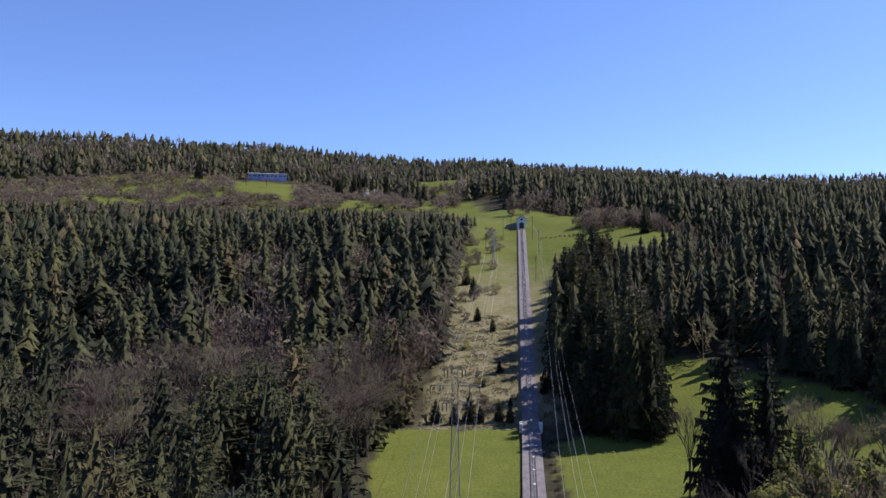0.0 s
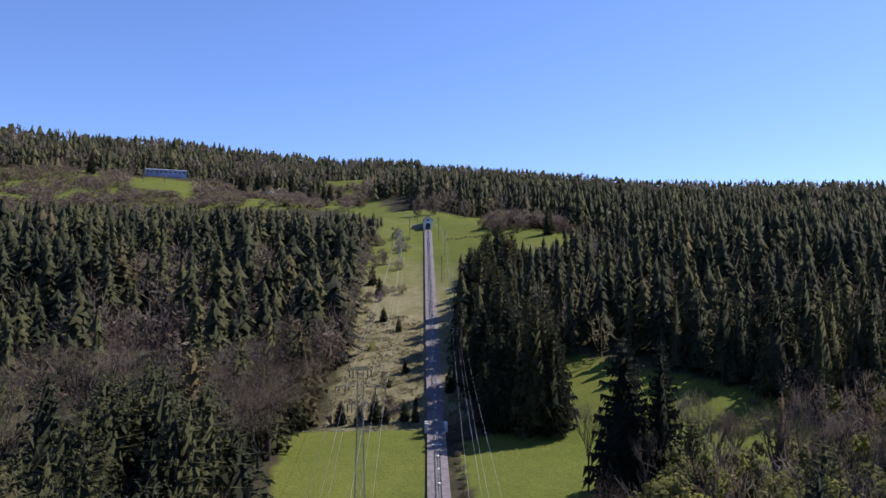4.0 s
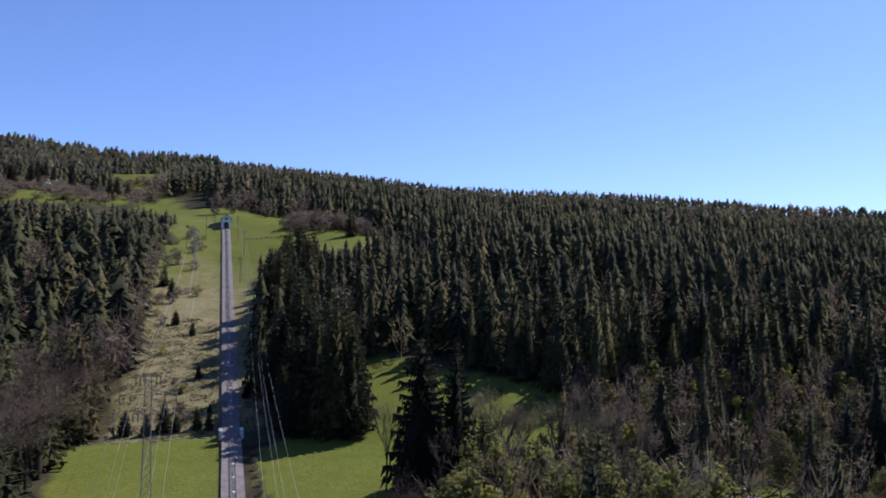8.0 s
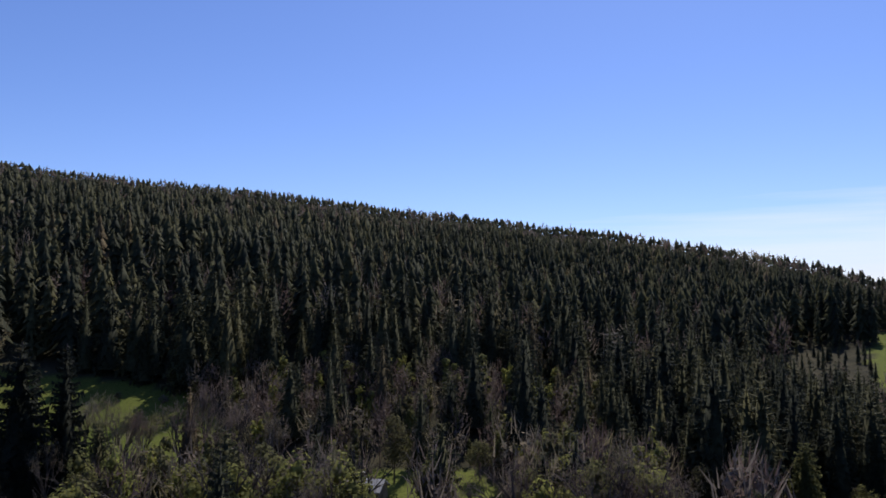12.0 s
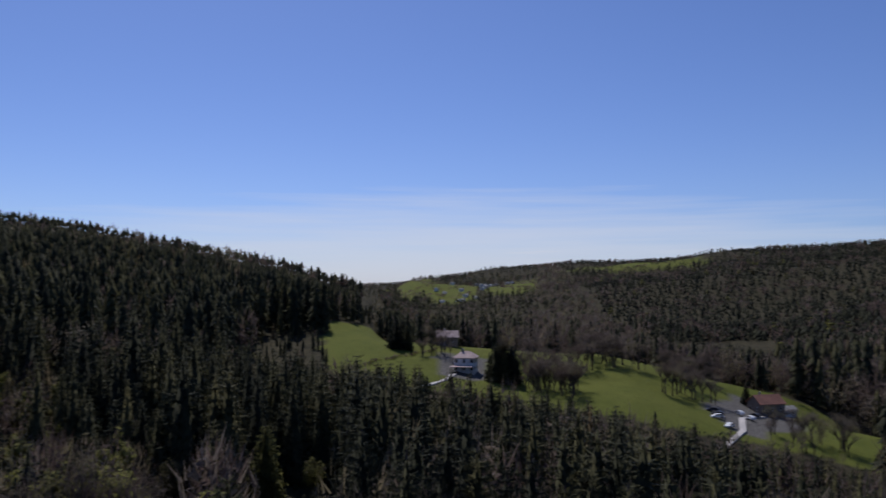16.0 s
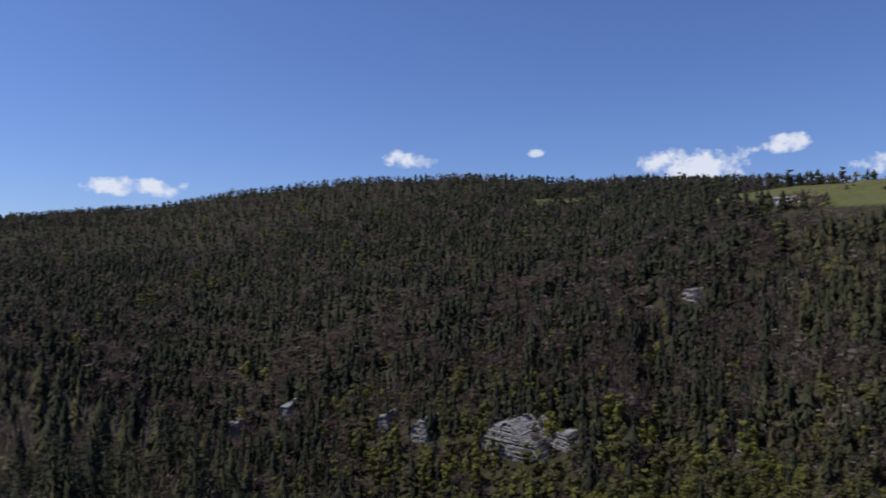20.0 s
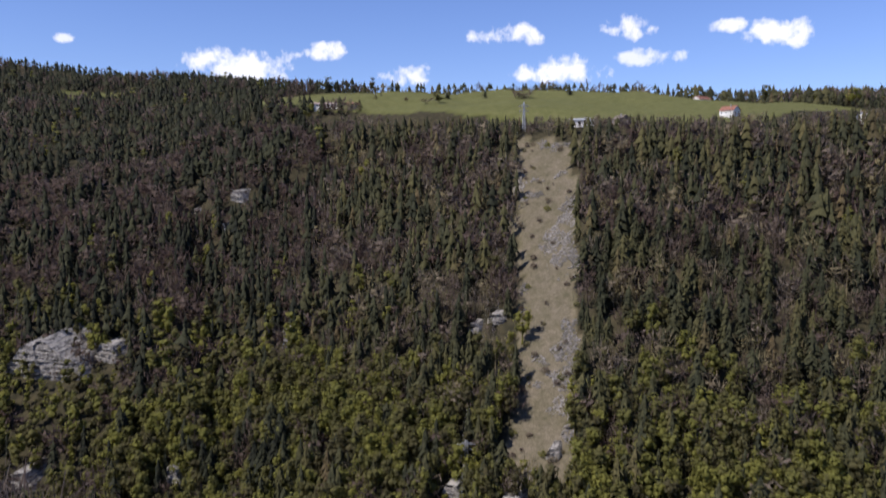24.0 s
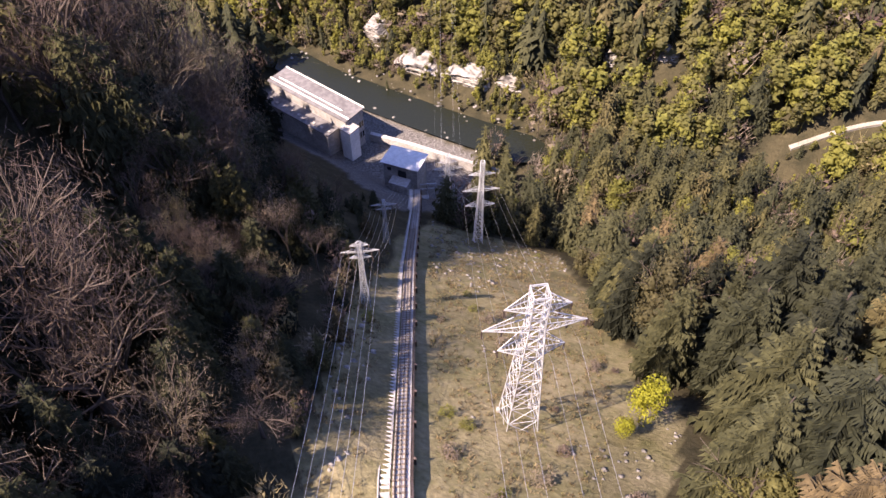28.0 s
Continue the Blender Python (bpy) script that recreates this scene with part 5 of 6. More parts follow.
def plant_kinds(x, y, r):
    """0 spruce, 1 bare broadleaf, 2 broadleaf in fresh leaf."""
    q, az, d = river_q(x, y), np.degrees(np.arctan2(x, y)), np.hypot(x, y)
    u, patch = r.uniform(size=len(x)), fbm(x, y, 90, 21)
    z = height(x, y) - CAM_Z
    bare = 0.16 + 0.25 * patch
    leaf = 0 * x
    opp = q < 0
    bare = np.where(opp, 0.46 + 0.55 * patch, bare)
    leaf = np.where(opp, (0.76 + 0.35 * patch) * smoothstep(-55, -130, z) * smoothstep(420, 230, x) + 0.02, leaf)
    leftwood = (x < -8) & (y > 150) & (y < 330) & (x > -120)
    bare = np.where(leftwood, 0.6 + 0.55 * patch, bare)
    bare = np.where((y > 450) & (x < -20), 0.2 + 0.3 * patch, bare)
    bare = np.where(within(MEADOWS, x, y), 0.93, bare)
    shrub = (az > 10) & (az < 66) & (d < np.where((az > 18) & (az < 56), 203, 150))
    bare, leaf = np.where(shrub, 0.84, bare), np.where(shrub, 0.42, leaf)
    low = (q > 0) & (y < 30) & (x > 8)
    bare = np.where(low, np.where(d < 115, 0.3, 0.58) + 0.3 * patch, bare)
    west = (q > 0) & (y < 30) & (x < -20)
    leaf = np.where(west, 0.17 + 0.2 * patch, leaf)
    bare = np.where(opp & (d > 750), 0.1, bare)
    bare = np.where((y < 30) & (d < 115) & ~shrub, np.where(x > 8, 0.42 + 0.3 * patch, 0.06), bare)
    return np.where(u < leaf, 2, np.where(u < leaf + bare * (1 - leaf), 1, 0))


def az_of(x, y):
    return np.degrees(np.arctan2(x, y)) % 360


def build_trees():
    r = np.random.RandomState(5)
    x, y = plant_positions().T
    kind, d = plant_kinds(x, y, r), np.hypot(x, y)
    z = height(x, y) - 0.4
    tall = np.where(kind == 0, r.uniform(14, 26, len(x)), r.uniform(10, 19, len(x)))
    tall = np.where((river_q(x, y) > 110) & (d < 1200), tall * 1.35, tall)
    tall = np.where(d > 700, r.uniform(10, 20, len(x)) * np.where((x < 0) & (y > 0), 1.35, 1.0), tall)
    upper = (y > 60) & (d < 620)
    tall = np.where(upper, np.where(kind == 0, np.where(x < 10, r.uniform(20, 33, len(x)), r.uniform(15, 30, len(x))), r.uniform(13, 22, len(x))), tall)
    wood = (x < -8) & (y > 150) & (y < 330) & (x > -120)
    tall = np.where(wood, np.where(kind == 0, r.uniform(19, 31, len(x)), r.uniform(16, 23, len(x))), tall)
    tall = np.where((x > 14) & (x < 105) & (y < -10) & (river_q(x, y) > 10), np.where(kind == 0, r.uniform(23, 33, len(x)), tall * 1.3), tall)
    tall = np.where(within(MEADOWS, x, y), r.uniform(3.5, 9, len(x)), tall)
    tall = np.where((river_q(x, y) < 0) & (kind > 0), tall * np.where(kind == 2, 1.28, 1.1), tall)
    tall = np.where((az_of(x, y) > 68) & (az_of(x, y) < 112) & (d > 225) & (d < 350), np.minimum(tall, r.uniform(2, 8, len(x))), tall)
    # shorter growth in front of the terrace, along the plateau's edge, by the clearing and before the rock faces
    az = np.degrees(np.arctan2(x, y)) % 360

    def cap(zone, angle):
        most = CAM_Z + d * np.tan(np.radians(angle)) - z
        return np.where(zone, np.minimum(tall, most), tall)
    tall = cap((az > 66) & (az < 120) & (d > 90) & (d < 262), np.interp(az, [66, 76, 83, 90, 98, 105, 116], [-4.2, -5.0, -6.2, -7.6, -9.2, -10.6, -12.2]) + r.uniform(-0.8, 0.3, len(x)))
    tall = cap((az > 160) & (az < 216) & (d > 480) & (d < 720), 4.3 + r.uniform(-0.5, 0.25, len(x)))
    tall = cap((az > 76) & (az < 106) & (d > 330) & (d < 1200), np.interp(az, [76, 90, 106], [-1.6, -2.6, -4.6]) + r.uniform(-0.6, 0.2, len(x)))
    tall = cap((az > 10) & (az < 66) & (d < 150), np.interp(az, [10, 40, 66], [-8.5, -9.5, -9.5]) + r.uniform(-3.0, 0.3, len(x)))
    tall = np.where((az > 10) & (az < 90) & (d >= 150) & (d < 215), np.where(kind > 0, r.uniform(4, 12, len(x)), tall * r.uniform(0.4, 1.0, len(x))), tall)
    tall = np.where((x > 4) & (x < 44) & (y < -10) & (y > -135), np.minimum(tall, np.maximum(3.5, 0.9 * (x - 8)) + r.uniform(0, 5, len(x))), tall)
    tall = cap((az > 318) & (az < 359) & (d < 720) & ~within(MEADOWS[5:7], x, y), np.interp(az, [318, 330, 345, 352, 359], [6.0, 5.9, 6.0, 5.9, 5.5]) + r.uniform(-1.2, 0.35, len(x)))
    tall = cap((az > 160) & (az < 181) & (y > -200) & (y < -112) & (river_q(x, y) > 0), -46.0 + 0 * x)
    tall = np.where((x < -42) & (river_q(x, y) > 0) & (river_q(x, y) < 45) & (y < -110), np.maximum(tall, 16 + 3 * np.sin(x)), tall)
    tall = np.where((x > -52) & (x < 45) & (river_q(x, y) < 0) & (river_q(x, y) > -26), np.minimum(tall, r.uniform(3, 11, len(x))), tall)
    for c in CLIFFS:
        k = 1 - 10 / math.hypot(c[0], c[1])
        tall = np.where(np.hypot(x - c[0] * k, y - c[1] * k) < min(c[2], 24) * 0.45 + 5, np.minimum(tall, 0.3 * c[3] + r.uniform(2, 7, len(x))), tall)
    tall = cap((az > 2) & (az < 14) & (d > 140) & (d < 440), np.interp(az, [2, 4, 8, 14], [2.6, 3.2, 4.2, 5.4]) + r.uniform(-1.5, 0.2, len(x)))
    tall = cap((az > 338.8) & (az < 343.2) & (d > 500) & (d < 965), 7.2 + 0 * x)
    tall = np.where((np.abs(x + 150) < 42) & (y > road_y(x) + 3) & (y < road_y(x) + 11), np.minimum(tall, r.uniform(3, 7, len(x))), tall)
    tall = np.where((np.hypot(x + 24, y + 33) < 6), np.minimum(tall, 3.0), tall)
    for a, b in ((140, 53.3), (128, 66), (147, 46), (110, 104), (97, 114.6)):
        off = np.abs((az - math.degrees(math.atan2(a, b)) + 180) % 360 - 180)
        tall = np.where((off < 2.6) & (d < math.hypot(a, b) + 5) & (d > math.hypot(a, b) - 55), np.minimum(tall, 2.8), tall)
    tall = np.where((np.abs(x - 36) < 15) & (np.abs(y + 64) < 13), np.minimum(tall, r.uniform(4, 9, len(x))), tall)
    # nothing short of the ridge stands above the skyline
    ridge, crest = (np.interp(np.degrees(np.arctan2(x, y)), SKY[:, 0], SKY[:, k]) for k in (2, 3))
    tall = cap((d < 0.9 * ridge) & (d > 330) & ((az < 77) | (az > 320)), crest + 0.35 + r.uniform(-0.35, 0.1, len(x)))
    keep = (tall > 2.5) & ~((np.abs(az - math.degrees(math.atan2(-28, -41)) % 360) < 6.5) & (d < 50) & (d > 12))
    x, y, z, d, kind, tall = (q[keep] for q in (x, y, z, d, kind, tall))
    tall *= np.where(d > 1350, 0.9, 1.0)
    wide, turn, tint = r.uniform(0.85, 1.3, len(x)) * np.where(within(MEADOWS, x, y), 1.9, 1.0) * np.where((kind == 1) & (river_q(x, y) < 0), 1.2, 1.0) * np.where((y > 60) & (d < 620), np.where(x < 10, 1.42, 0.95), 1.0) * np.where(river_q(x, y) < 0, np.where(kind == 2, 1.3, 1.22), 1.0), r.uniform(0, 6.283, len(x)), r.uniform(0, 1, len(x))
    # far-slope spruces and bare trees keep the dark tints: shade painted into colour
    shade_tinted = (x > 60) & (y < 0) & (river_q(x, y) < 0)
    tint = 0.001 + 0.999 * np.where(shade_tinted & (kind < 2), 0.45 * tint, np.where(kind == 0, 0.2 + 0.8 * tint, tint))
    L = [limbs_shape(s) for s in range(3)]
    bare_far = [joined(trunk_shape(0.013, 0.75, 3), twig_shape(q, 84, 0.25, 0.2, 1.0, 0.1, 0.075), crown_shape(q + 8, 44, 7, 0.23, 0.2, 0.95, 0.036)) for q in (1, 2, 3)]
    bare_tiny = [joined(twig_shape(q, 34, 0.27, 0.12, 1.0, 0.13, 0.13), crown_shape(q + 8, 14, 5, 0.23, 0.1, 0.95, 0.07)) for q in (1, 2)]
    leaf_far = [joined(trunk_shape(0.015, 0.6, 3), crown_shape(q, 170, 10, 0.18, 0.04, 0.97, 0.03, 0.7, 1.5)) for q in (3, 4, 5, 6, 7)]
    leaf_tiny = [crown_shape(q, 36, 5, 0.19, 0.06, 0.97, 0.055, 0.8, 1.5) for q in (3, 4, 5)]
    near = {0: [(spruce_shape(s, 24, 6), trunk_shape(0.013, 0.97)) for s in range(6)],
            1: [(spray_shape(s, l[2], 1500, 0.045, 0.032, 0.028), l[:2]) for s, l in enumerate(L)],
            2: [(crown_shape(s + 9, 1900, 24, 0.24, 0.08, 1.0, 0.016, 0.6, 1.3), l[:2]) for s, l in enumerate(L)]}
    far = {0: [[spruce_shape(s + 50, 20, 2, 1.05, 1.55) for s in range(8)], [skirt_shape(s + 20, 9, 7, 1.0, 56) for s in range(9)], [skirt_shape(s + 30, 5, 5, 1.0, 16) for s in range(7)], [skirt_shape(s + 40, 3, 5, 1.05) for s in range(6)]],
           1: [bare_far, bare_far, bare_tiny, [twig_shape(5, 26, 0.28, 0.1, 1.0, 0.16, 0.17)]], 2: [leaf_far, leaf_far, leaf_tiny, leaf_tiny[:1]]}
    close = {0: [(spruce_shape(s, 30, 10), trunk_shape(0.013, 0.97)) for s in range(60, 64)],
             2: [(crown_shape(s + 19, 4600, 34, 0.27, 0.1, 1.0, 0.0105, 0.6), l[:2]) for s, l in enumerate(L)]}
    look_ = {0: ("spruce_tree", "spruce_forest", M_SPRUCE, "dark green spruce standing on the wooded slope", "spruces", "tree"),
             1: ("bare_tree", "bare_woodland", M_TWIG, "leafless grey-brown broadleaf tree in early spring", "leafless trees", "tree"),
             2: ("leafy_tree", "leafy_woodland", M_LEAF, "broadleaf tree in fresh yellow-green spring leaf", "leafing trees", "tree")}
    for k, (one, many, material, label, group, cat) in look_.items():
        mine = np.where(kind == k)[0]
        mine = mine[np.argsort(d[mine] - 110 * ((k == 1) & (x[mine] < -8) & (x[mine] > -110) & (y[mine] > 150) & (y[mine] < 300)))]
        bearing, drop = np.degrees(np.arctan2(x[mine], y[mine])) % 360, np.degrees(np.arctan2(z[mine] + tall[mine] - CAM_Z, d[mine]))
        seen = (drop > np.where((bearing > 120) & (bearing < 255), -80, -17)) & ((bearing < 255) | (bearing > 320))
        down = (bearing > 120) & (bearing < 255)
        pick = np.zeros(len(mine), bool)
        for side, most in ((down, (140, 80, 60)[k]), (~down, (50, 110, 60)[k])):
            pick[np.where(seen & side & ((tall[mine] > 9) | ((x[mine] < 0) & (d[mine] < 85))))[0][:most]] = True
        singles, rest = mine[pick], mine[~pick]
        meshes = [(mesh_of("crown", *c, material), mesh_of("trunk", *t, M_BARK)) for c, t in near[k]]
        fine = [(mesh_of("crown", *c, material), mesh_of("trunk", *t, M_BARK)) for c, t in close.get(k, near[k])]
        for n_, i in enumerate(singles):
            tree = new(one)
            tree.empty_display_size = 0.5
            for nm, me in zip(("crown", "trunk"), (fine[n_ % len(fine)] if d[i] < 85 else meshes[n_ % len(meshes)])):
                new(nm, me).parent = tree
            tree.matrix_basis = Matrix.LocRotScale((x[i], y[i], z[i]), Euler((0, 0, turn[i])), (tall[i] * wide[i], tall[i] * wide[i], tall[i]))
            tagged(tree, label, cat, group)
        for band, (r0, r1) in enumerate(((0, 225), (225, 420), (420, 800), (800, 9999))):
            b = rest[(d[rest] >= r0) & (d[rest] < r1)]
            if not len(b):
                continue
            shapes = far[k][band]
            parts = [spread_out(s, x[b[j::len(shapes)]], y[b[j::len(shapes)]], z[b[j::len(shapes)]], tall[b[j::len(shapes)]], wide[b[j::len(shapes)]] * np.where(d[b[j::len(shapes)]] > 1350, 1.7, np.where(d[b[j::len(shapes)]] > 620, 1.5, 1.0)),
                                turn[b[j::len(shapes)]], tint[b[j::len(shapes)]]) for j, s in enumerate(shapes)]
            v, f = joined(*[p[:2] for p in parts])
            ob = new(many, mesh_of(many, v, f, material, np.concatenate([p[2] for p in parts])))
            tagged(ob, "dense woodland of " + group + " covering the slopes", "forest", kind="stuff")
            print(many, band, len(b), len(f))


build_trees()



# ---- single trees and bushes that stand out ----
@functools.lru_cache(maxsize=None)
def planted_shape(kind, seed):
    """Crown and trunk meshes, and the category. kind: spruce, bare, leafy, bush or larch."""
    L = limbs_shape(seed + 50, 2 if kind in ("bush", "spruce", "larch") else 3, 0.75 if kind != "bare" else 0.5, 6)
    if kind == "spruce":
        crown, trunk, material, cat = spruce_shape(seed + 60, 27, 8), trunk_shape(0.013, 0.97), M_SPRUCE, "tree"
    elif kind == "larch":
        crown, trunk, material, cat = spruce_shape(seed + 60, 26, 6), trunk_shape(0.013, 0.97), M_LEAF, "tree"
    elif kind == "bare":
        crown, trunk, material, cat = spray_shape(seed, L[2], 1000, 0.04, 0.04, 0.035), L[:2], M_TWIG, "tree"
    elif kind == "leafy":
        crown, trunk, material, cat = crown_shape(seed, 2200, 26, 0.36, 0.2, 1.0, 0.02), L[:2], (M_BRIGHT if seed in (3, 4) else M_LEAF), "tree"
    else:
        pts = ball_points(seed, 40, 0.5, 0.1, 1.0)
        crown, trunk, material, cat = spray_shape(seed, pts, 420, 0.08, 0.065, 0.5), (L[0] * [0.5, 0.5, 0.7], L[1]), (M_LEAF if seed % 3 == 0 else M_TWIG), "bush"
    return mesh_of("crown", *crown, material), mesh_of("trunk", *trunk, M_BARK), cat


def planted(kind, x, y, tall, wide=1.0, seed=0, label=""):
    """One tree or bush that stands by itself."""
    crown, trunk, cat = planted_shape(kind, seed % 6 if kind in ("bush", "bare") else seed % 9)
    t = new({"spruce": "spruce_tree", "larch": "larch_tree", "bare": "bare_tree", "leafy": "leafy_tree", "bush": "bush"}[kind])
    new("crown" if kind != "bush" else "foliage", crown).parent = t
    new("trunk" if kind != "bush" else "stems", trunk).parent = t
    t.matrix_basis = Matrix.LocRotScale((x, y, gz(x, y) - 0.2), Euler((0, 0, seed * 1.7)), (tall * wide, tall * wide, tall))
    tagged(t, label, cat)


planted("spruce", 38.6, 145.4, 31, 1.15, 1, "tall dark spruce standing alone in the meadow")
planted("spruce", 45.6, 144.4, 30, 0.9, 2, "slender old spruce beside a taller spruce in the meadow")
planted("spruce", 47.5, 133.4, 18, 1.2, 3, "young dense spruce below the tall pair")
planted("spruce", 34.0, 139, 14, 1.1, 4, "bushy spruce at the foot of the tall pair")
for i_, (x_, y_, h_) in enumerate(((32, 147, 17), (51, 150, 17), (53, 143, 18), (56, 146, 17), (58, 141, 15), (64, 138, 18), (70, 140, 19), (73, 134, 16), (41, 139, 13), (67, 131, 15), (78, 128, 14), (61, 148, 13), (27, 188, 14))):
    planted("bare", x_, y_, h_, 0.9 if i_ % 2 else 0.65, 10 + i_, "leafless broadleaf tree with upright branches on the meadow's edge")
for i_, (x_, y_, h_) in enumerate(((16, 196, 17), (20, 193, 25), (24, 191, 31), (28.5, 188, 33), (32, 187, 27), (18, 205, 24), (23, 203, 31), (28, 200, 29), (31.5, 197, 33), (17, 214, 27), (22, 214, 33), (29, 210, 28),
                                   (24, 230, 30), (31, 221, 32), (17, 250, 24), (22, 246, 31), (28, 238, 27), (15, 263, 27), (20, 262, 32), (26, 258, 26), (15, 275, 25), (18, 282, 29), (24, 280, 31),
                                   (29, 275, 27), (18, 296, 22), (24, 298, 30), (26, 318, 24), (31, 312, 28), (33, 296, 29), (29, 338, 22), (34, 336, 27), (38, 322, 24))):
    planted("spruce", x_, y_, h_, 0.98 + 0.07 * (i_ % 5), i_, "tall dark spruce in the dense row beside the track")
planted("larch", 140, 53.3, 15, 1.5, 5, "conical larch in fresh yellow-green needles")
planted("leafy", 97, 114.6, 13, 0.8, 6, "yellow-green tree leafing at the clearing")
planted("leafy", 128, 66, 9, 1.0, 7, "small round tree in pale spring leaf")
planted("leafy", 147, 46, 8, 1.0, 8, "low round tree in yellowish leaf")
planted("leafy", 110, 104, 8, 1.1, 9, "spreading tree just coming into leaf")
planted("leafy", -28.5, -41.5, 10, 0.85, 21, "round bright yellow-green tree at the clearing's edge")
planted("leafy", -25.0, -38.6, 4.5, 0.95, 22, "small bright yellow-green round bush")
planted("spruce", 69, 414, 18, 1.2, 11, "lone dark spruce in the upper meadow")
for i_, (x_, y_, h_) in enumerate(((-3, 540, 15), (8, 548, 16), (30, 540, 13), (50, 440, 10), (55, 452, 11), (62, 446, 12), (58, 431, 9), (66, 440, 12), (71, 430, 11), (46, 457, 10), (74, 446, 12), (79, 436, 11), (-24, 378, 7), (-20, 384, 6), (-27, 430, 7), (-16, 446, 6), (80, 420, 10))):
    planted("bush", x_, y_, h_, 0.75, 3 * i_ + 1, "round leafless tree standing in the upper meadow")
for i_ in range(16):
    planted("bush", 14 + i_ * 2.6, 436 - i_ * 0.7 + math.sin(i_ * 1.9), 1.3, 1.3, i_, "low hedge bush along the meadow's edge")
for i_, (x_, y_, h_) in enumerate(((-318, 860, 13), (-290, 850, 12), (-335, 830, 10), (-150, 850, 13), (-130, 840, 14), (-118, 820, 12), (-390, 800, 12), (-410, 820, 13), (-370, 810, 11), (-200, 830, 12), (-345, 780, 10), (-250, 850, 9), (-440, 740, 12), (-420, 710, 11))):
    planted("bare", x_, y_, h_, 1.5, i_, "broad leafless tree on the hillside meadow")
r_ = random.Random(31)
for i_ in range(30):
    a_ = r_.random()
    planted("spruce", -205 + 110 * a_ + r_.uniform(-12, 12), r_.uniform(800, 960) - 40 * a_, r_.uniform(13, 24), 1.0, i_, "dark spruce standing among the hillside houses")
planted("spruce", -372, 850, 26, 1.1, 12, "tall lone spruce on the hillside meadow")
r_ = random.Random(77)
for i_ in range(110):
    if i_ < 55:
        x_, y_ = r_.uniform(-38, 14), r_.uniform(203, 330)
    else:
        x_, y_ = r_.uniform(-33, 9), r_.uniform(-118, -22)
    if abs(x_ - float(track_x(y_))) < 4.5 or not within(SCRUB, np.array([x_]), np.array([y_]))[0] or (abs(x_ + 12.6) < 4 and abs(y_ + 40) < 4):
        continue
    if y_ > 0 and r_.random() < 0.35:
        planted("spruce", x_, y_, r_.uniform(2.5, 6.5), 1.6, 30 + i_ % 5, "small young spruce in the dry grass under the power line")
    else:
        h_ = r_.uniform(0.8, 2.0) if y_ < 0 else r_.uniform(1.5, 3.5)
        planted("bush", x_, y_, h_, 1.3, i_, "low scrubby bush in the dry grass clearing")
for x_, y_, h_ in ((-22, 205, 7), (-17, 204, 6), (-13, 206, 8), (-10, 205, 5), (-5, 206, 6), (-2, 205, 5), (-19, 330, 8), (-23, 345, 9)):
    planted("spruce", x_, y_, h_, 1.5, int(h_), "small bushy spruce at the edge of the meadow")
for i_ in range(14):
    planted("bush", 8.2 + 0.25 * math.sin(i_), 118 + i_ * 5.2, 1.5, 1.2, 100 + i_ * 3 + 1, "low hedge bush in the row beside the track")

for i_ in range(95):
    y_ = r_.uniform(-520, -292)
    x_ = float(np.interp(y_, [-530, -406, -318, -290], [-95, -80, -52, -47])) + r_.uniform(-18, 16) + (14 if r_.random() < 0.5 else 0)
    if within(SCRUB[2:], np.array([x_]), np.array([y_]))[0]:
        planted("bush", x_, y_, r_.uniform(1.5, 4.0), 1.2, i_, "scrubby bush growing on the cleared strip")

for i_ in range(16):
    planted("bare", r_.uniform(21, 37), r_.uniform(-72, -58), r_.uniform(7, 11), 1.2, i_, "leafless brown tree in the sunlit gap of the gorge slope")
for i_ in range(5):
    planted("bush", 16 + 1.6 * i_, -64 + 2.2 * math.sin(i_ * 2.0), 4.0, 1.0, 3 * i_, "yellowish bush coming into leaf on the gorge slope")

# the farm's trees
for i_, (x_, y_, h_) in enumerate(((284, 19, 14), (287, 16, 16), (285, 13, 15), (289, 18.5, 15), (283, 15.5, 12), (290, 13, 14), (322, -80, 8), (310, 62, 13), (316, 60, 12), (312, 58, 11))):
    planted("spruce", x_, y_, h_, 1.7, i_, "dense dark spruce in the clump beside the farmhouse")
for i_ in range(84):
    a_ = r_.random()
    if i_ < 12:
        x_, y_ = r_.uniform(298, 330), r_.uniform(34, 52)
    elif i_ < 42:
        x_, y_ = r_.uniform(272, 318), r_.uniform(-12, 10)
    elif i_ < 66:
        x_, y_ = 318 + 30 * a_, -14 - 62 * a_ + r_.uniform(-6, 6)
    else:
        x_, y_ = r_.uniform(258, 282), r_.uniform(-100, -74)
    planted("bare", x_, y_, r_.uniform(6, 12), 1.4, i_, "leafless tree at the edge of the farm meadow")
for i_ in range(30):
    planted("bush", 262 + 2.2 * i_, 70 - 0.9 * i_ + math.sin(i_), 1.4, 1.3, i_, "low hedge bush dividing the farm meadows")
for i_ in range(54):
    x0, y0, dx, dy = ((276, -12, 16, 18), (322, -36, 24, 30), (298, -64, 36, 20))[i_ % 3]
    planted("bare", x0 + dx * r_.random(), y0 + dy * r_.random(), r_.uniform(7, 13), 1.5, i_, "broad leafless tree in the strip between the farm meadows")
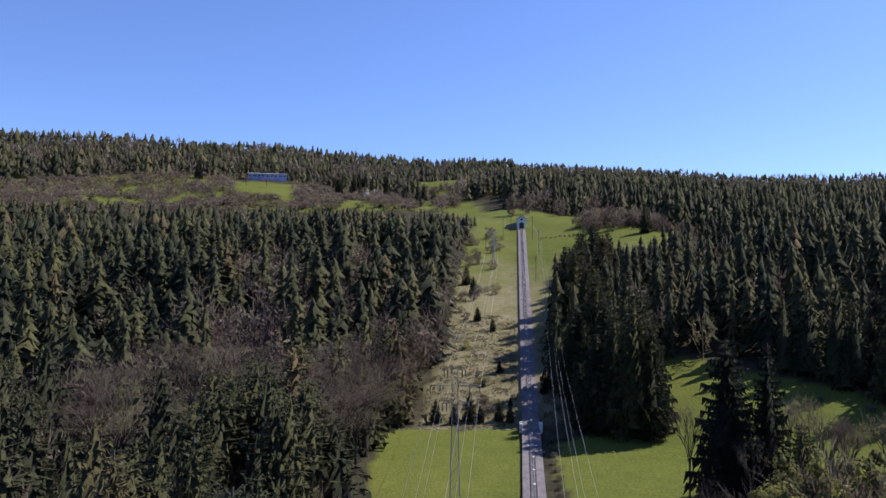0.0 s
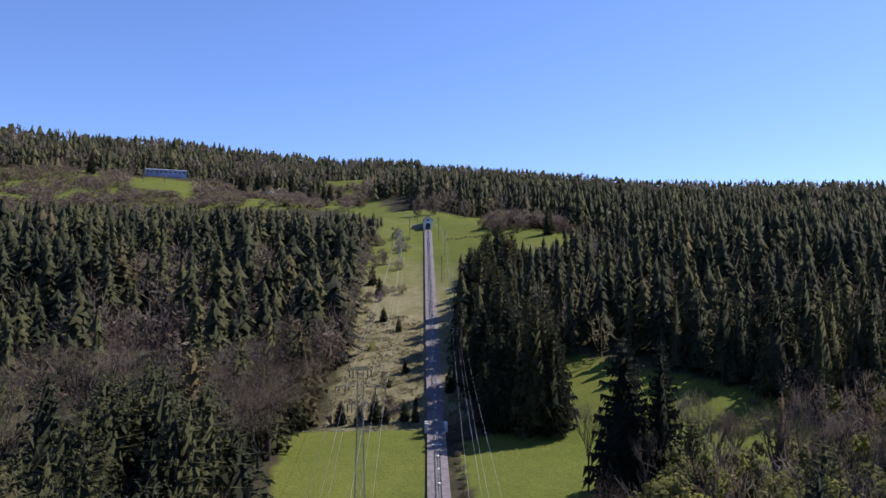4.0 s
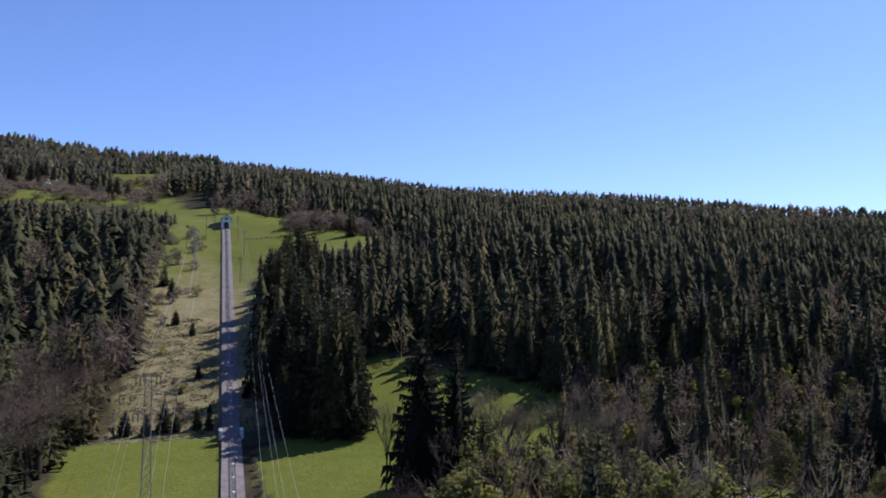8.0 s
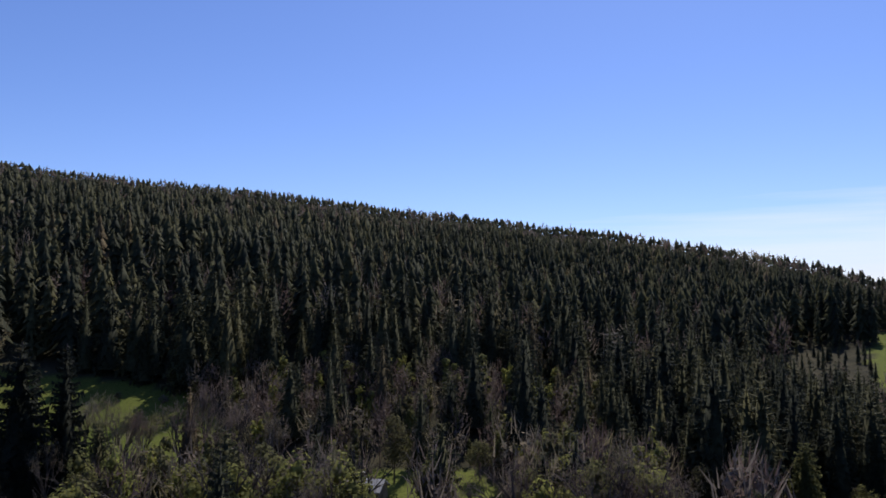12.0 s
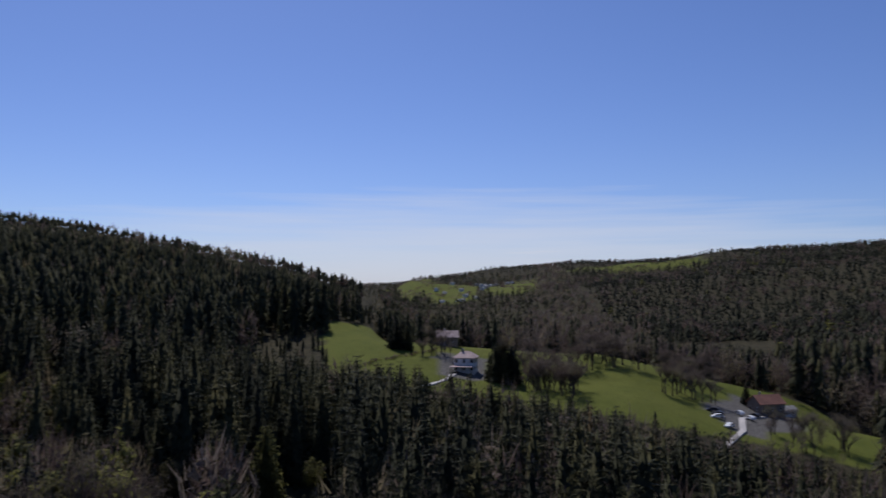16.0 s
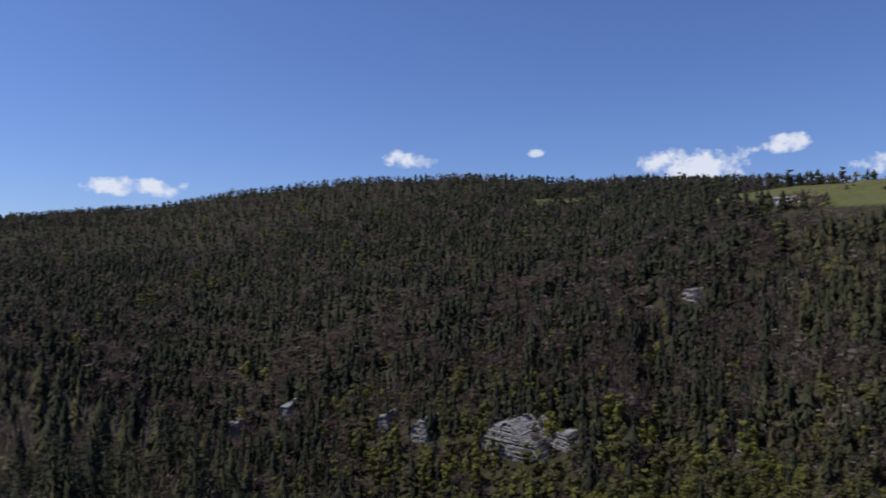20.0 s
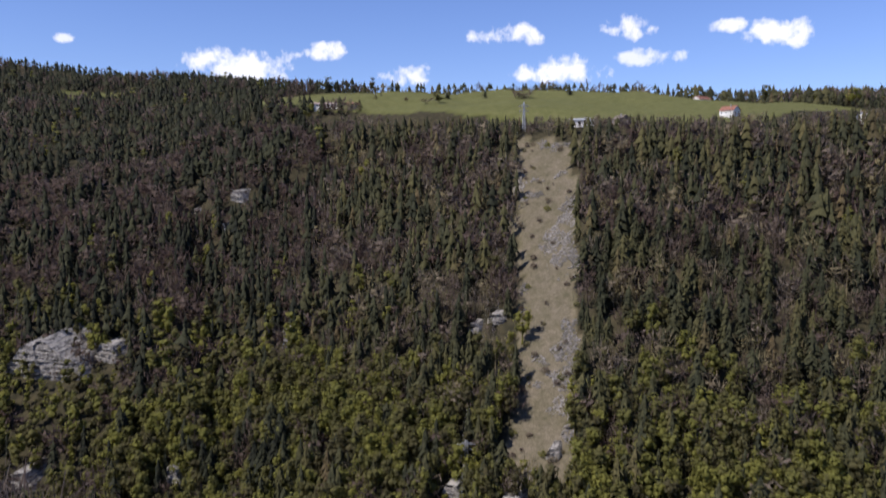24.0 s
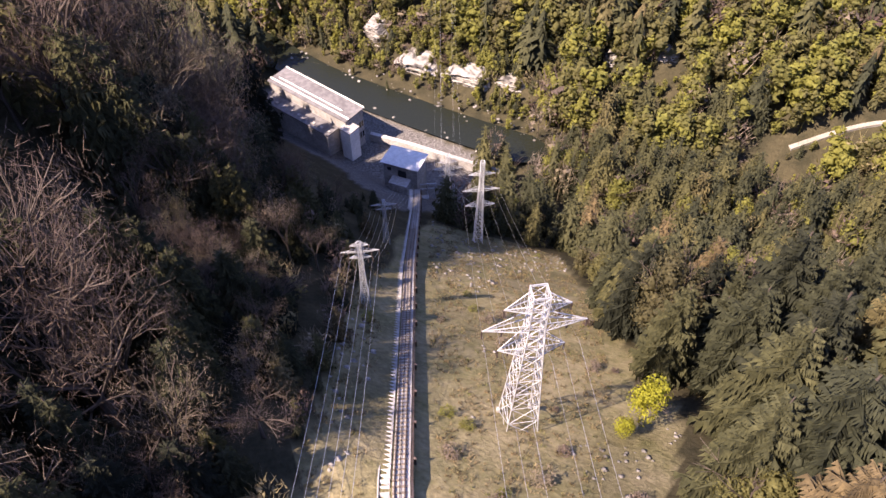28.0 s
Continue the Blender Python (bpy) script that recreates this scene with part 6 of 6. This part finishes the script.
# shrubs in the grassy clearing
for i_ in range(58):
    x_, y_ = r_.uniform(66, 122), r_.uniform(96, 196)
    if not within(MEADOWS[14:15], np.array([x_]), np.array([y_]))[0] or math.hypot(x_ - 88, y_ - 112) < 7:
        continue
    if i_ % 3:
        planted("bush", x_, y_, r_.uniform(1.5, 4.0), 1.1, 3 * i_ if i_ % 2 else i_, "rounded shrub coming into leaf in the grassy clearing")
    else:
        planted("leafy" if i_ % 2 else "bare", x_, y_, r_.uniform(5, 9), 1.0, i_, "small broadleaf tree in the grassy clearing")

for i_ in range(84):
    if i_ < 20:
        x_, y_ = r_.uniform(-27, -8), r_.uniform(292, 480)
    else:
        x_, y_ = r_.uniform(36, 96), r_.uniform(425, 492)
    planted("bush", x_, y_, r_.uniform(2.0, 5.5) if i_ < 20 else r_.uniform(5, 9.5), 1.1, 3 * i_ + 1, "leafless grey-brown shrub in the upper meadow")

for i_ in range(18):
    y_ = -160 - 3.2 * i_ + r_.uniform(-2, 2)
    x_ = 36 + 0.12 * (-160 - y_) + (i_ * 7.3) % 22
    planted("spruce", x_, y_, r_.uniform(22, 29), 1.15, i_, "tall dark spruce on the steep slope above the power station")


# ---- loose stones on the clearings ----
def stones(name, polys, n, seed, low, high, label):
    r = np.random.RandomState(seed)
    lo, hi = np.min(np.concatenate(polys), 0), np.max(np.concatenate(polys), 0)
    p = r.uniform(size=(n * 12, 2)) * (hi - lo) + lo
    k = within(polys, *p.T) & (fbm(*p.T, 60, seed) + 0.5 * fbm(*p.T, 14, seed + 1) > 0.15) & (np.abs(p[:, 0] - track_x(p[:, 1])) > 4)
    p = p[k][:n]
    v0 = np.array([(1, 0, 0), (-1, 0, 0), (0, 1, 0), (0, -1, 0), (0, 0, 1), (0, 0, -1), (0.6, 0.6, 0.5), (-0.6, 0.5, 0.55)], float)
    f0 = np.array([(0, 2, 6), (2, 4, 6), (4, 0, 6), (2, 1, 7), (1, 4, 7), (4, 2, 7), (1, 3, 4), (3, 0, 4), (2, 0, 5), (1, 2, 5), (3, 1, 5), (0, 3, 5)])
    z = height(*p.T)
    s = r.uniform(low, high, len(p)) * r.uniform(0.5, 1, len(p))
    v, f, t = spread_out((v0, f0), *p.T, z, s * 0.6, np.full(len(p), 1.6), r.uniform(0, 6.283, len(p)), r.uniform(0, 1, len(p)))
    tagged(new(name, mesh_of(name, v, f, M_ROCK, t)), label, "stones", kind="stuff")


stones("loose_stones", SCRUB[2:3], 4500, 4, 0.3, 1.2, "pale limestone rubble strewn down the cleared strip")
stones("loose_stones", SCRUB[1:2], 700, 6, 0.15, 0.7, "pale stones scattered in the dry grass")


# ---- dry grass on the power-line clearings ----
def tufts(polys, n, seed, label):
    r = np.random.RandomState(seed)
    lo, hi = np.min(np.concatenate(polys), 0), np.max(np.concatenate(polys), 0)
    p = r.uniform(size=(n * 4, 2)) * (hi - lo) + lo
    k = within(polys, *p.T) & (np.abs(p[:, 0] - track_x(p[:, 1])) > 3.6) & (fbm(*p.T, 9, seed) + r.uniform(-0.5, 0.5, len(p)) > 0)
    p = p[k][:n]
    shape = spray_shape(seed, ball_points(seed, 20, 0.7, 0.0, 0.5), 12, 0.1, 0.45, 0.16)
    v, f, t = spread_out(shape, *p.T, height(*p.T), r.uniform(0.2, 0.6, len(p)), np.full(len(p), 1.2), r.uniform(0, 6.283, len(p)), r.uniform(0, 1, len(p)))
    tagged(new("dry_grass", mesh_of("dry_grass", v, f, M_STRAW, t)), label, "grass", kind="stuff")


M_STRAW = foliage("dry_grass_blades", [(0.0, (0.11, 0.085, 0.05)), (0.35, (0.18, 0.14, 0.085)), (0.7, (0.25, 0.2, 0.125)), (1.0, (0.13, 0.14, 0.05))], through=0.2)
tufts([[(12, -20), (9, -50), (8, -70), (2, -98), (-8, -128), (-40, -116), (-34, -72), (-26, -42), (-15, -20)]], 5000, 3, "tussocks of dry straw-coloured grass on the cleared slope")
tufts(SCRUB[0:1], 5000, 5, "tussocks of dry grass under the power line")
